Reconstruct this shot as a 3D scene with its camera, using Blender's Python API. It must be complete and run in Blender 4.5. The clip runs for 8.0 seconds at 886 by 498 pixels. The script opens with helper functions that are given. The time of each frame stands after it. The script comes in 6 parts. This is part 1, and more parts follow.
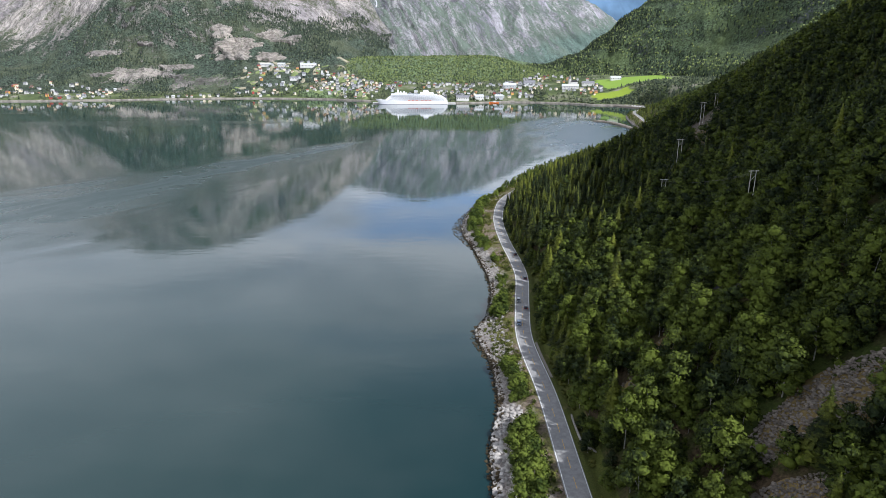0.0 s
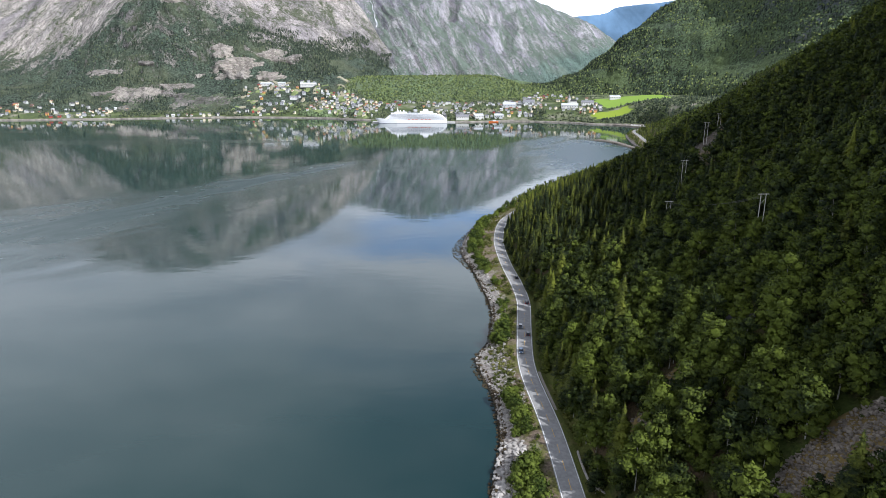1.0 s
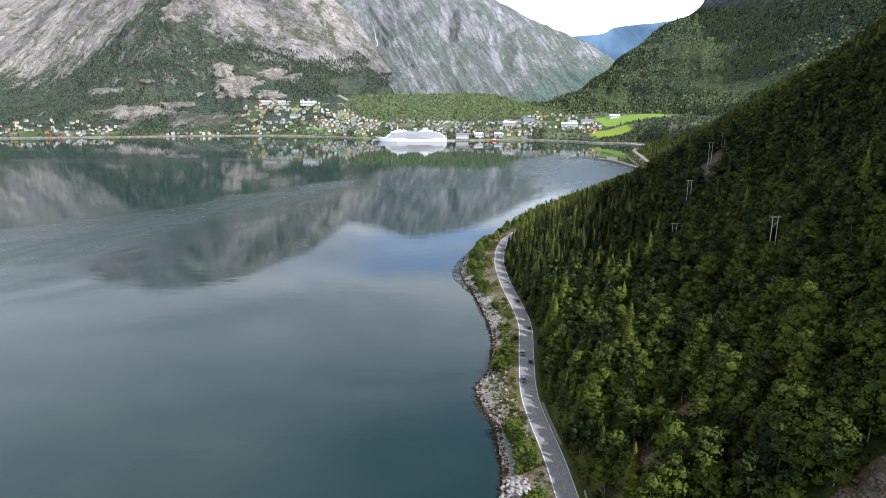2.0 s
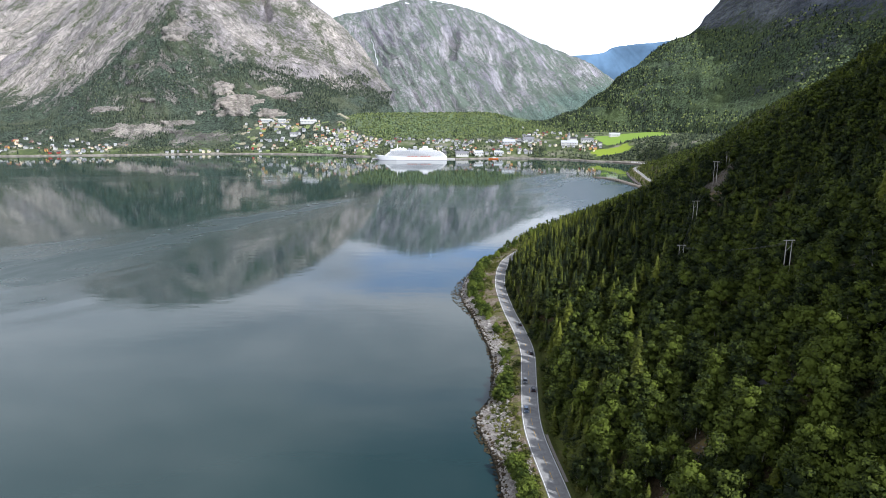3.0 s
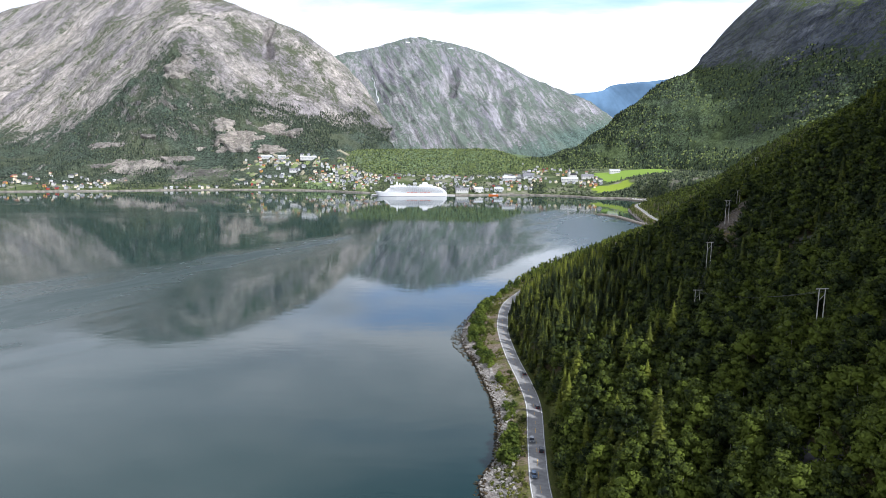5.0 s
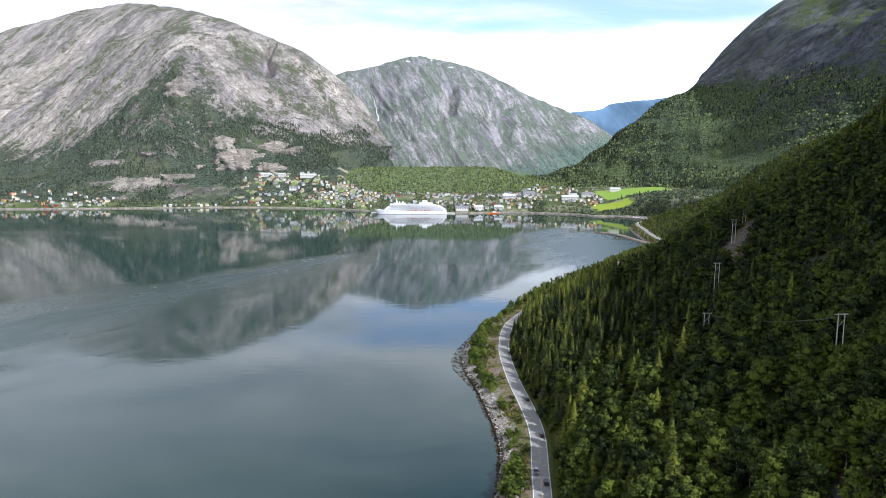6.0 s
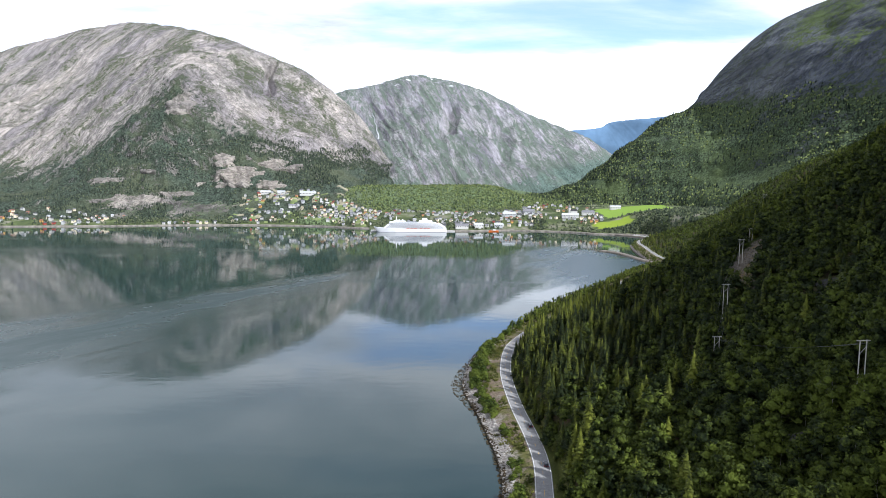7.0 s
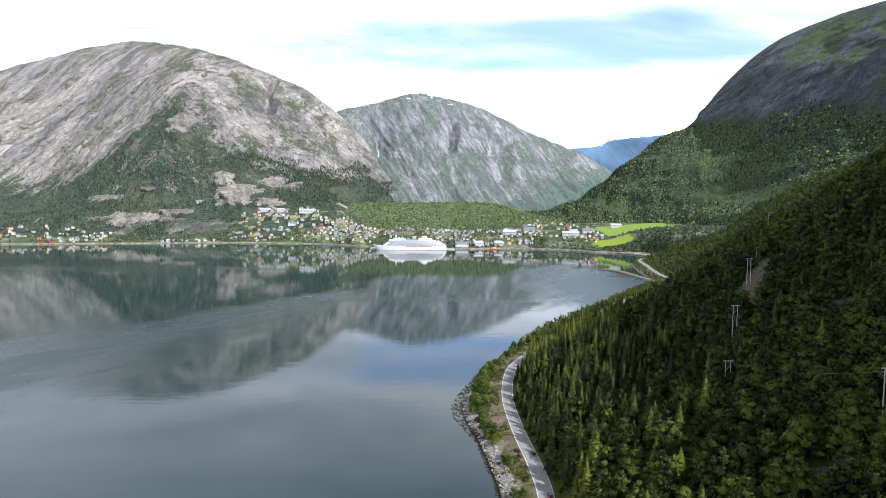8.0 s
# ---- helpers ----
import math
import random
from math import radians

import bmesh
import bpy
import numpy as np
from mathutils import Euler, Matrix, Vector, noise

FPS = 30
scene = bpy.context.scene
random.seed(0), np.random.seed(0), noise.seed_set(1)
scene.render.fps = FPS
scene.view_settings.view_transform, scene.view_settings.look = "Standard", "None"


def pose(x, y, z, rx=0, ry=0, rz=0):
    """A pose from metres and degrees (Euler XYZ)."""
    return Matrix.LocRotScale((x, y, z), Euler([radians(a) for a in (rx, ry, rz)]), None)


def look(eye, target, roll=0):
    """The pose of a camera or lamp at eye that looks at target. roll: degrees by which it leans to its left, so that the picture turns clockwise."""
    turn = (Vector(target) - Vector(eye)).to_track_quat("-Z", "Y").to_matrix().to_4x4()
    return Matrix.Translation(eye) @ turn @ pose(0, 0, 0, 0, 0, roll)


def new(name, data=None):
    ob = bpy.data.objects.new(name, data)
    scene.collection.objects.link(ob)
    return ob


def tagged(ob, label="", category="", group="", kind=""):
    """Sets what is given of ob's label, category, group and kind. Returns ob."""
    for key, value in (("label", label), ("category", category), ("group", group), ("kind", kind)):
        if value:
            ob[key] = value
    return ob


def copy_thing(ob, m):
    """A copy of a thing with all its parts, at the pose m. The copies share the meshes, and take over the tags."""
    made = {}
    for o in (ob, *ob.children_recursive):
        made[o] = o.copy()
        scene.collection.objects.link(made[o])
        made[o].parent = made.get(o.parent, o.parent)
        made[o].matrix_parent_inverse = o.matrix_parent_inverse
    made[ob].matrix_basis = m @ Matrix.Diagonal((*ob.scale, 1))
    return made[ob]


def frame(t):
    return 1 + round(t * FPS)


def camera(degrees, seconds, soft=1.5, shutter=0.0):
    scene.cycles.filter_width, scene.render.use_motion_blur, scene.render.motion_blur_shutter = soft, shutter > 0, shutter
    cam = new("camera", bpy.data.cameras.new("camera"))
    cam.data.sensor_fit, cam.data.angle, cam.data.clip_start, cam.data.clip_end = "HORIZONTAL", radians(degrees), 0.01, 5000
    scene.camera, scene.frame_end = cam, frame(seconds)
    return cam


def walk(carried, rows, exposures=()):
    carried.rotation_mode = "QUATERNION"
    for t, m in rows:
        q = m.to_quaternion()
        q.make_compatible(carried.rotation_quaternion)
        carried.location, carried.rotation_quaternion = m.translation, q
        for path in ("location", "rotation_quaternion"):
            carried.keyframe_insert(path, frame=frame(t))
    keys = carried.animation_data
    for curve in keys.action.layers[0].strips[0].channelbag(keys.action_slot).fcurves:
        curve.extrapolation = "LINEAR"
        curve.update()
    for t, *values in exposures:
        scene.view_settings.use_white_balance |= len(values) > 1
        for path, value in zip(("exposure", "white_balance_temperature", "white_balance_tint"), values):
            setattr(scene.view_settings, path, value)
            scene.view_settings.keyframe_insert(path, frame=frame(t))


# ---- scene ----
cam = camera(69.0, 8.0, soft=0.4)
PATH = [
    (0, (-0.40, -1.31, 114.22), (-0.93, 957.93, -168.38), 0.23),
    (0.5, (-0.40, 3.22, 114.41), (-0.65, 966.31, -154.77), 0.24),
    (1, (-0.32, 8.01, 114.50), (-0.40, 974.72, -141.36), 0.26),
    (1.5, (-0.20, 12.97, 114.53), (-0.18, 983.10, -128.05), 0.29),
    (3, (0.19, 28.26, 114.50), (0.28, 1007.52, -88.07), 0.37),
    (3.5, (0.28, 33.31, 114.50), (0.36, 1015.26, -74.64), 0.40),
    (4, (0.33, 38.30, 114.53), (0.39, 1022.75, -61.14), 0.42),
    (4.5, (0.33, 43.20, 114.58), (0.40, 1029.96, -47.58), 0.44),
    (4.7, (0.32, 45.14, 114.62), (0.39, 1032.77, -42.15), 0.45),
    (6, (0.16, 57.45, 114.91), (0.28, 1050.02, -6.73), 0.51),
    (6.5, (0.07, 62.12, 115.03), (0.22, 1056.26, 6.90), 0.54),
    (7, (0.02, 66.82, 115.14), (0.17, 1062.34, 20.54), 0.57),
    (7.5, (0.01, 71.61, 115.21), (0.13, 1068.33, 34.21), 0.60),
    (8, (0.08, 76.57, 115.21), (0.12, 1074.30, 47.93), 0.63),
]
walk(cam, [(t, look(eye, target, roll)) for t, eye, target, roll in PATH], [(0.0, 0.45, 5780, 12), (8.0, 0.45, 5780, 12)])

# ---- world and sun ----
SUN = Vector((0.53, -0.55, 0.645)).normalized()
scene.view_settings.exposure = 0.0


def node(nt, kind, out=0, **put):
    """A node with its inputs set or linked (in_0, in_Scale ...) and its settings; returns the output socket."""
    n = nt.nodes.new(kind)
    for key, value in put.items():
        if key.startswith("in_"):
            key = key[3:]
            s = n.inputs[int(key)] if key.isdigit() else n.inputs[key.replace("_", " ")]
            if isinstance(value, bpy.types.NodeSocket):
                nt.links.new(value, s)
            else:
                s.default_value = value
        elif key == "operation":
            n.operation = value
        elif key == "blend":
            n.blend_type = value
    return n.outputs[out]


def math_(nt, op, a, b=0.0, c=0.0):
    return node(nt, "ShaderNodeMath", operation=op, in_0=a, in_1=b, in_2=c)


def ramp(nt, fac, *stops):
    n = nt.nodes.new("ShaderNodeValToRGB")
    nt.links.new(fac, n.inputs[0])
    e = n.color_ramp.elements
    while len(e) < len(stops):
        e.new(0.5)
    for el, (p, c) in zip(e, stops):
        el.position = p
        el.color = (*c, 1) if isinstance(c, tuple) else (c, c, c, 1)
    return n.outputs[0]


def smooth(nt, value, lo, hi):
    n = nt.nodes.new("ShaderNodeMapRange")
    n.interpolation_type = "SMOOTHSTEP"
    nt.links.new(value, n.inputs[0])
    n.inputs[1].default_value, n.inputs[2].default_value = lo, hi
    return n.outputs[0]


def mix(nt, fac, a, b, blend="MIX"):
    n = nt.nodes.new("ShaderNodeMix")
    n.data_type, n.blend_type = "RGBA", blend
    for s, v in ((n.inputs[0], fac), (n.inputs[6], a), (n.inputs[7], b)):
        if isinstance(v, bpy.types.NodeSocket):
            nt.links.new(v, s)
        else:
            s.default_value = (*v, 1) if isinstance(v, tuple) else v
    return n.outputs[2]


def mapped(nt, vec, scale=(1, 1, 1), turn=(0, 0, 0), shift=(0, 0, 0)):
    n = nt.nodes.new("ShaderNodeMapping")
    n.inputs["Location"].default_value = shift
    nt.links.new(vec, n.inputs[0])
    n.inputs["Scale"].default_value = scale
    n.inputs["Rotation"].default_value = [radians(a) for a in turn]
    return n.outputs[0]


def noise_(nt, vec, scale, detail=4.0, rough=0.55, distort=0.0):
    return node(nt, "ShaderNodeTexNoise", in_Vector=vec, in_Scale=scale, in_Detail=detail, in_Roughness=rough, in_Distortion=distort)


def sky():
    w = bpy.data.worlds.new("sky")
    scene.world = w
    w.use_nodes = True
    nt = w.node_tree
    nt.nodes.clear()
    tex = nt.nodes.new("ShaderNodeTexSky")
    tex.sky_type, tex.sun_disc = "NISHITA", False
    tex.sun_elevation = math.asin(SUN.z)
    tex.sun_rotation = math.atan2(SUN.x, SUN.y)
    tex.air_density, tex.dust_density = 1.0, 1.5
    way = node(nt, "ShaderNodeTexCoord", out=0)
    sep = nt.nodes.new("ShaderNodeSeparateXYZ")
    nt.links.new(way, sep.inputs[0])
    up = math_(nt, "MAXIMUM", sep.outputs[2], 0.02)
    # broken clouds on a high flat layer: the way divided by its height
    lift = math_(nt, "ADD", up, 0.10)
    flat = node(nt, "ShaderNodeVectorMath", operation="DIVIDE", in_0=way, in_1=node(nt, "ShaderNodeCombineXYZ", in_0=lift, in_1=lift, in_2=1.0))
    puffs = noise_(nt, mapped(nt, flat, (0.62, 1.0, 0.0), (0, 0, 8), (0.35, 0.1, 0)), 1.25, 8.0, 0.56, 0.35)
    cover = ramp(nt, sep.outputs[2], (0.0, 0.30), (0.17, 0.28), (0.21, 0.14), (0.26, 0.14), (0.31, 0.22), (0.6, 0.20))
    # a clear gap low over the head of the fjord, and thinner cloud high up to the east
    wide = math_(nt, "MULTIPLY", smooth(nt, sep.outputs[0], -0.17, -0.09), smooth(nt, sep.outputs[0], 0.55, 0.30))
    tall = math_(nt, "MULTIPLY", smooth(nt, sep.outputs[2], 0.185, 0.215), smooth(nt, sep.outputs[2], 0.295, 0.255))
    gap = math_(nt, "MULTIPLY", math_(nt, "MULTIPLY", wide, tall), -0.21)
    thin = math_(nt, "MULTIPLY", math_(nt, "MULTIPLY", smooth(nt, sep.outputs[0], -0.45, -0.02), smooth(nt, sep.outputs[2], 0.34, 0.52)), -0.26)
    cloud = smooth(nt, math_(nt, "ADD", math_(nt, "ADD", puffs, thin), math_(nt, "ADD", cover, gap)), 0.31, 0.70)
    body = ramp(nt, noise_(nt, mapped(nt, flat, (0.6, 1.0, 0.0)), 2.0, 6.0, 0.6), (0.32, (6.0, 6.1, 6.5)), (0.62, (13.0, 12.8, 12.7)))
    low = ramp(nt, noise_(nt, mapped(nt, flat, (0.5, 1.0, 0.0), (0, 0, 0), (3, 1, 0)), 1.6, 7.0, 0.6, 0.4), (0.36, (7.2, 7.6, 8.3)), (0.60, (14.0, 13.9, 13.7)))
    low = mix(nt, 1.0, low, ramp(nt, sep.outputs[2], (0.10, 1.8), (0.18, 1.3), (0.24, 1.05), (0.36, 1.15)), "MULTIPLY")
    body = mix(nt, ramp(nt, sep.outputs[2], (0.08, 1.0), (0.30, 0.75), (0.55, 0.0)), body, low)
    blue = mix(nt, 1.0, tex.outputs[0], ramp(nt, sep.outputs[2], (0.27, (2.55, 2.5, 2.75)), (0.50, (0.95, 1.0, 1.05))), "MULTIPLY")
    colour = mix(nt, cloud, blue, body)
    bg = node(nt, "ShaderNodeBackground", in_0=colour, in_1=0.078)
    out = nt.nodes.new("ShaderNodeOutputWorld")
    nt.links.new(bg, out.inputs[0])


sky()
lamp = bpy.data.lights.new("sun", "SUN")
lamp.energy, lamp.angle, lamp.color = 5.0, radians(0.6), (1.0, 0.96, 0.90)
sun = new("sun", lamp)
sun.matrix_world = look(SUN * 500, (0, 0, 0))


# ---- materials ----
def material(name, rough=0.8, spec=0.3):
    m = bpy.data.materials.new(name)
    m.use_nodes = True
    b = m.node_tree.nodes["Principled BSDF"]
    b.inputs["Roughness"].default_value = rough
    b.inputs["Specular IOR Level"].default_value = spec
    return m, m.node_tree, b


def bump(nt, b, height, strength, distance):
    nt.links.new(node(nt, "ShaderNodeBump", in_Strength=strength, in_Distance=distance, in_Height=height), b.inputs["Normal"])


def place(nt):
    g = nt.nodes.new("ShaderNodeNewGeometry")
    return g.outputs["Position"], g.outputs["Normal"], g.outputs["Random Per Island"]


def plain(name, colour, rough=0.7, metal=0.0, vary=0.12, scale=3.0):
    m, nt, b = material(name, rough)
    pos = place(nt)[0]
    n = noise_(nt, pos, scale, 5.0, 0.6)
    dark = tuple(c * (1 - vary) for c in colour)
    light = tuple(min(1.0, c * (1 + vary)) for c in colour)
    nt.links.new(ramp(nt, n, (0.3, dark), (0.7, light)), b.inputs["Base Color"])
    b.inputs["Metallic"].default_value = metal
    return m


def mountain_material(name, trees, rock_a, rock_b, apex, lean, wood=(0.066, 0.086, 0.072), meadow=(0.130, 0.155, 0.095), cover=0.0, snow=9999.0, stain=(0.34, 0.31, 0.315), streak=0.7, lean_west=None, zone=0.85, high=20.0, grit=0.75, along=0.34):
    """Slabs of streaked rock that dip away from an apex, with woods under a treeline (heights along x) and green ledges above it."""
    m, nt, b = material(name, 0.92, 0.12)
    pos, nor, _ = place(nt)
    sep = nt.nodes.new("ShaderNodeSeparateXYZ")
    nt.links.new(pos, sep.inputs[0])
    flat = nt.nodes.new("ShaderNodeSeparateXYZ")
    nt.links.new(nor, flat.inputs[0])
    off = math_(nt, "SUBTRACT", sep.outputs[0], apex)
    side = math_(nt, "ABSOLUTE", off)
    east, west = math_(nt, "MAXIMUM", off, 0.0), math_(nt, "MAXIMUM", math_(nt, "MULTIPLY", off, -1.0), 0.0)
    dip = math_(nt, "ADD", math_(nt, "ADD", sep.outputs[2], math_(nt, "MULTIPLY", east, lean)), math_(nt, "MULTIPLY", west, lean if lean_west is None else lean_west))
    wander = math_(nt, "MULTIPLY", noise_(nt, pos, 0.0045, 4.0, 0.6), 75.0)
    slab = node(nt, "ShaderNodeCombineXYZ", in_0=math_(nt, "ADD", dip, wander), in_1=math_(nt, "MULTIPLY", side, along * 1.1), in_2=math_(nt, "MULTIPLY", sep.outputs[1], 0.25))
    large = noise_(nt, pos, 0.0030, 6.0, 0.6, 0.4)
    ledge = noise_(nt, slab, 0.013, 10.0, 0.70, 0.6)
    fine = noise_(nt, slab, 0.06, 9.0, 0.76)
    cracks = noise_(nt, slab, 0.020, 11.0, 0.74, 0.8)
    grain = noise_(nt, pos, 0.10, 7.0, 0.75)
    rock = mix(nt, ramp(nt, large, (0.40, 0.0), (0.60, 1.0)), rock_a, rock_b)
    rock = mix(nt, ramp(nt, noise_(nt, slab, 0.006, 5.0, 0.6), (0.50, 0.0), (0.58, 0.8)), rock, stain)
    dark, pale = tuple(c * 0.42 for c in rock_a), tuple(c * 1.48 for c in rock_b)
    bands = node(nt, "ShaderNodeCombineXYZ", in_0=math_(nt, "ADD", dip, wander), in_1=math_(nt, "MULTIPLY", side, along), in_2=math_(nt, "MULTIPLY", sep.outputs[1], 0.2))
    beds = noise_(nt, bands, 0.030, 8.0, 0.70)
    rock = mix(nt, ramp(nt, beds, (0.38, streak), (0.47, 0.0)), rock, dark)
    rock = mix(nt, ramp(nt, beds, (0.54, 0.0), (0.66, streak * 0.8)), rock, pale)
    # joints: thin dark lines along the slabs, long and short
    rock = mix(nt, ramp(nt, math_(nt, "ABSOLUTE", math_(nt, "SUBTRACT", cracks, 0.5)), (0.0, 0.95), (0.034, 0.0)), rock, dark)
    rock = mix(nt, ramp(nt, math_(nt, "ABSOLUTE", math_(nt, "SUBTRACT", fine, 0.5)), (0.0, 0.6), (0.03, 0.0)), rock, dark)
    chips = noise_(nt, slab, 0.15, 5.0, 0.8)
    rock = mix(nt, ramp(nt, chips, (0.38, grit * 0.8), (0.46, 0.0)), rock, dark)
    rock = mix(nt, ramp(nt, chips, (0.56, 0.0), (0.66, grit * 0.5)), rock, pale)
    rock = mix(nt, ramp(nt, grain, (0.40, grit), (0.46, 0.0)), rock, (0.10, 0.115, 0.075))
    zones = noise_(nt, node(nt, "ShaderNodeCombineXYZ", in_0=math_(nt, "ADD", dip, wander), in_1=math_(nt, "MULTIPLY", side, 0.5), in_2=math_(nt, "MULTIPLY", sep.outputs[1], 0.4)), 0.0075, 6.0, 0.62)
    rock = mix(nt, zone, rock, ramp(nt, zones, (0.36, (0.68, 0.68, 0.72)), (0.50, (1.05, 1.04, 1.03)), (0.64, (1.32, 1.28, 1.23))), "MULTIPLY")
    x0, x1 = trees[0][0], trees[-1][0]
    line = ramp(nt, math_(nt, "DIVIDE", math_(nt, "SUBTRACT", sep.outputs[0], x0), x1 - x0), *[((x - x0) / (x1 - x0), h / 1000) for x, h in trees])
    h = math_(nt, "DIVIDE", math_(nt, "SUBTRACT", math_(nt, "MULTIPLY", line, 1000.0), sep.outputs[2]), 150.0)
    h = math_(nt, "MAXIMUM", math_(nt, "MINIMUM", h, 0.36), -0.42)
    level = math_(nt, "MULTIPLY", math_(nt, "SUBTRACT", flat.outputs[2], 0.55), 0.8)
    score = math_(nt, "ADD", math_(nt, "ADD", h, level), math_(nt, "MULTIPLY", math_(nt, "SUBTRACT", ledge, 0.5 - cover), 3.6))
    score = math_(nt, "ADD", score, math_(nt, "MULTIPLY", math_(nt, "SUBTRACT", grain, 0.5), 4.2))
    green = smooth(nt, score, -0.05, 0.35)
    tuft = noise_(nt, pos, 0.16, 4.0, 0.7)
    leaf = mix(nt, ramp(nt, tuft, (0.42, 0.0), (0.60, 1.0)), tuple(c * 0.45 for c in wood), tuple(c * 2.3 for c in wood))
    above = smooth(nt, h, 0.05, -0.5)
    leaf = mix(nt, math_(nt, "MAXIMUM", math_(nt, "MULTIPLY", above, 0.75), ramp(nt, noise_(nt, pos, 0.006, 5.0, 0.6), (0.46, 0.0), (0.66, 0.6))), leaf, meadow)
    colour = mix(nt, green, rock, leaf)
    drift = math_(nt, "MULTIPLY", smooth(nt, sep.outputs[2], snow, snow + 40), ramp(nt, noise_(nt, mapped(nt, pos, (1, 1, 2)), 0.014, 4.0, 0.5), (0.63, 0.0), (0.65, 1.0)))
    colour = mix(nt, drift, colour, (0.82, 0.84, 0.87))
    nt.links.new(colour, b.inputs["Base Color"])
    relief = math_(nt, "ADD", math_(nt, "ADD", math_(nt, "MULTIPLY", cracks, 1.0), math_(nt, "MULTIPLY", fine, 0.35)), math_(nt, "MULTIPLY", math_(nt, "MULTIPLY", tuft, green), 0.25))
    bump(nt, b, relief, 1.0, high)
    return m


def water_material():
    """Calm deep water, with a wind-ruffled tongue that narrows to streaks up the fjord."""
    m, nt, b = material("fjord_water", 0.03, 0.5)
    pos = place(nt)[0]
    sep = nt.nodes.new("ShaderNodeSeparateXYZ")
    nt.links.new(pos, sep.inputs[0])
    patches = noise_(nt, mapped(nt, pos, (1.0, 0.45, 1.0), (0, 0, 25)), 0.0035, 5.0, 0.55, 0.8)
    streaks = noise_(nt, mapped(nt, pos, (0.30, 1.5, 1.0), (0, 0, -8)), 0.0045, 6.0, 0.6, 0.6)
    dx, dy = math_(nt, "ADD", sep.outputs[0], 330.0), math_(nt, "SUBTRACT", sep.outputs[1], 560.0)
    along = math_(nt, "ADD", math_(nt, "MULTIPLY", dx, 0.486), math_(nt, "MULTIPLY", dy, 0.874))
    aside = math_(nt, "SUBTRACT", math_(nt, "MULTIPLY", dx, 0.874), math_(nt, "MULTIPLY", dy, 0.486))
    wisp = noise_(nt, node(nt, "ShaderNodeCombineXYZ", in_0=math_(nt, "MULTIPLY", along, 0.35), in_1=aside, in_2=0.0), 0.022, 6.0, 0.62, 0.7)
    half = node(nt, "ShaderNodeMapRange", in_0=along, in_1=-150.0, in_2=430.0, in_3=160.0, in_4=18.0)
    aside = math_(nt, "SUBTRACT", aside, math_(nt, "MULTIPLY", half, 0.3))
    tongue = math_(nt, "SUBTRACT", 1.0, math_(nt, "DIVIDE", math_(nt, "ABSOLUTE", aside), half))
    tongue = smooth(nt, math_(nt, "ADD", tongue, math_(nt, "MULTIPLY", math_(nt, "SUBTRACT", wisp, 0.5), 2.4)), -0.15, 1.25)
    tongue = math_(nt, "MULTIPLY", tongue, smooth(nt, along, 480.0, 330.0))
    bx, by = math_(nt, "DIVIDE", math_(nt, "SUBTRACT", sep.outputs[0], 235.0), 150.0), math_(nt, "DIVIDE", math_(nt, "SUBTRACT", sep.outputs[1], 1010.0), 420.0)
    bay = math_(nt, "SUBTRACT", 1.0, math_(nt, "SQRT", math_(nt, "ADD", math_(nt, "MULTIPLY", bx, bx), math_(nt, "MULTIPLY", by, by))))
    bay = smooth(nt, math_(nt, "ADD", bay, math_(nt, "MULTIPLY", math_(nt, "SUBTRACT", wisp, 0.5), 1.2)), 0.0, 0.6)
    tongue = math_(nt, "MAXIMUM", tongue, math_(nt, "MULTIPLY", bay, 0.7))
    wind = math_(nt, "ADD", math_(nt, "MULTIPLY", smooth(nt, patches, 0.52, 0.68), 0.03), math_(nt, "MULTIPLY", smooth(nt, streaks, 0.57, 0.63), 0.10))
    wind = math_(nt, "MAXIMUM", wind, math_(nt, "MULTIPLY", tongue, 0.38))
    tone = mix(nt, ramp(nt, patches, (0.35, 0.0), (0.65, 1.0)), (0.009, 0.026, 0.026), (0.011, 0.032, 0.031))
    nt.links.new(tone, b.inputs["Base Color"])
    b.inputs["IOR"].default_value = 1.333
    nt.links.new(math_(nt, "ADD", 0.02, wind), b.inputs["Roughness"])
    swell = noise_(nt, mapped(nt, pos, (0.7, 1.4, 1.0)), 0.10, 3.0, 0.5)
    ripple = noise_(nt, mapped(nt, pos, (0.6, 1.6, 1.0), (0, 0, 12)), 0.9, 4.0, 0.6)
    high = math_(nt, "ADD", math_(nt, "MULTIPLY", swell, 0.5), math_(nt, "MULTIPLY", ripple, math_(nt, "ADD", 0.06, math_(nt, "MULTIPLY", tongue, 1.3))))
    bump(nt, b, high, 0.065, 1.0)
    return m


def hillside_material():
    m, nt, b = material("hillside_soil", 0.95, 0.1)
    pos = place(nt)[0]
    a = noise_(nt, pos, 0.06, 6.0, 0.6)
    f = noise_(nt, pos, 1.3, 6.0, 0.7)
    soil = mix(nt, ramp(nt, f, (0.35, 0.0), (0.65, 1.0)), (0.026, 0.020, 0.012), (0.095, 0.068, 0.038))
    grass = mix(nt, ramp(nt, f, (0.3, 0.0), (0.7, 1.0)), (0.016, 0.028, 0.006), (0.055, 0.070, 0.016))
    nt.links.new(mix(nt, ramp(nt, a, (0.38, 0.0), (0.52, 1.0)), soil, grass), b.inputs["Base Color"])
    bump(nt, b, f, 0.8, 0.4)
    return m


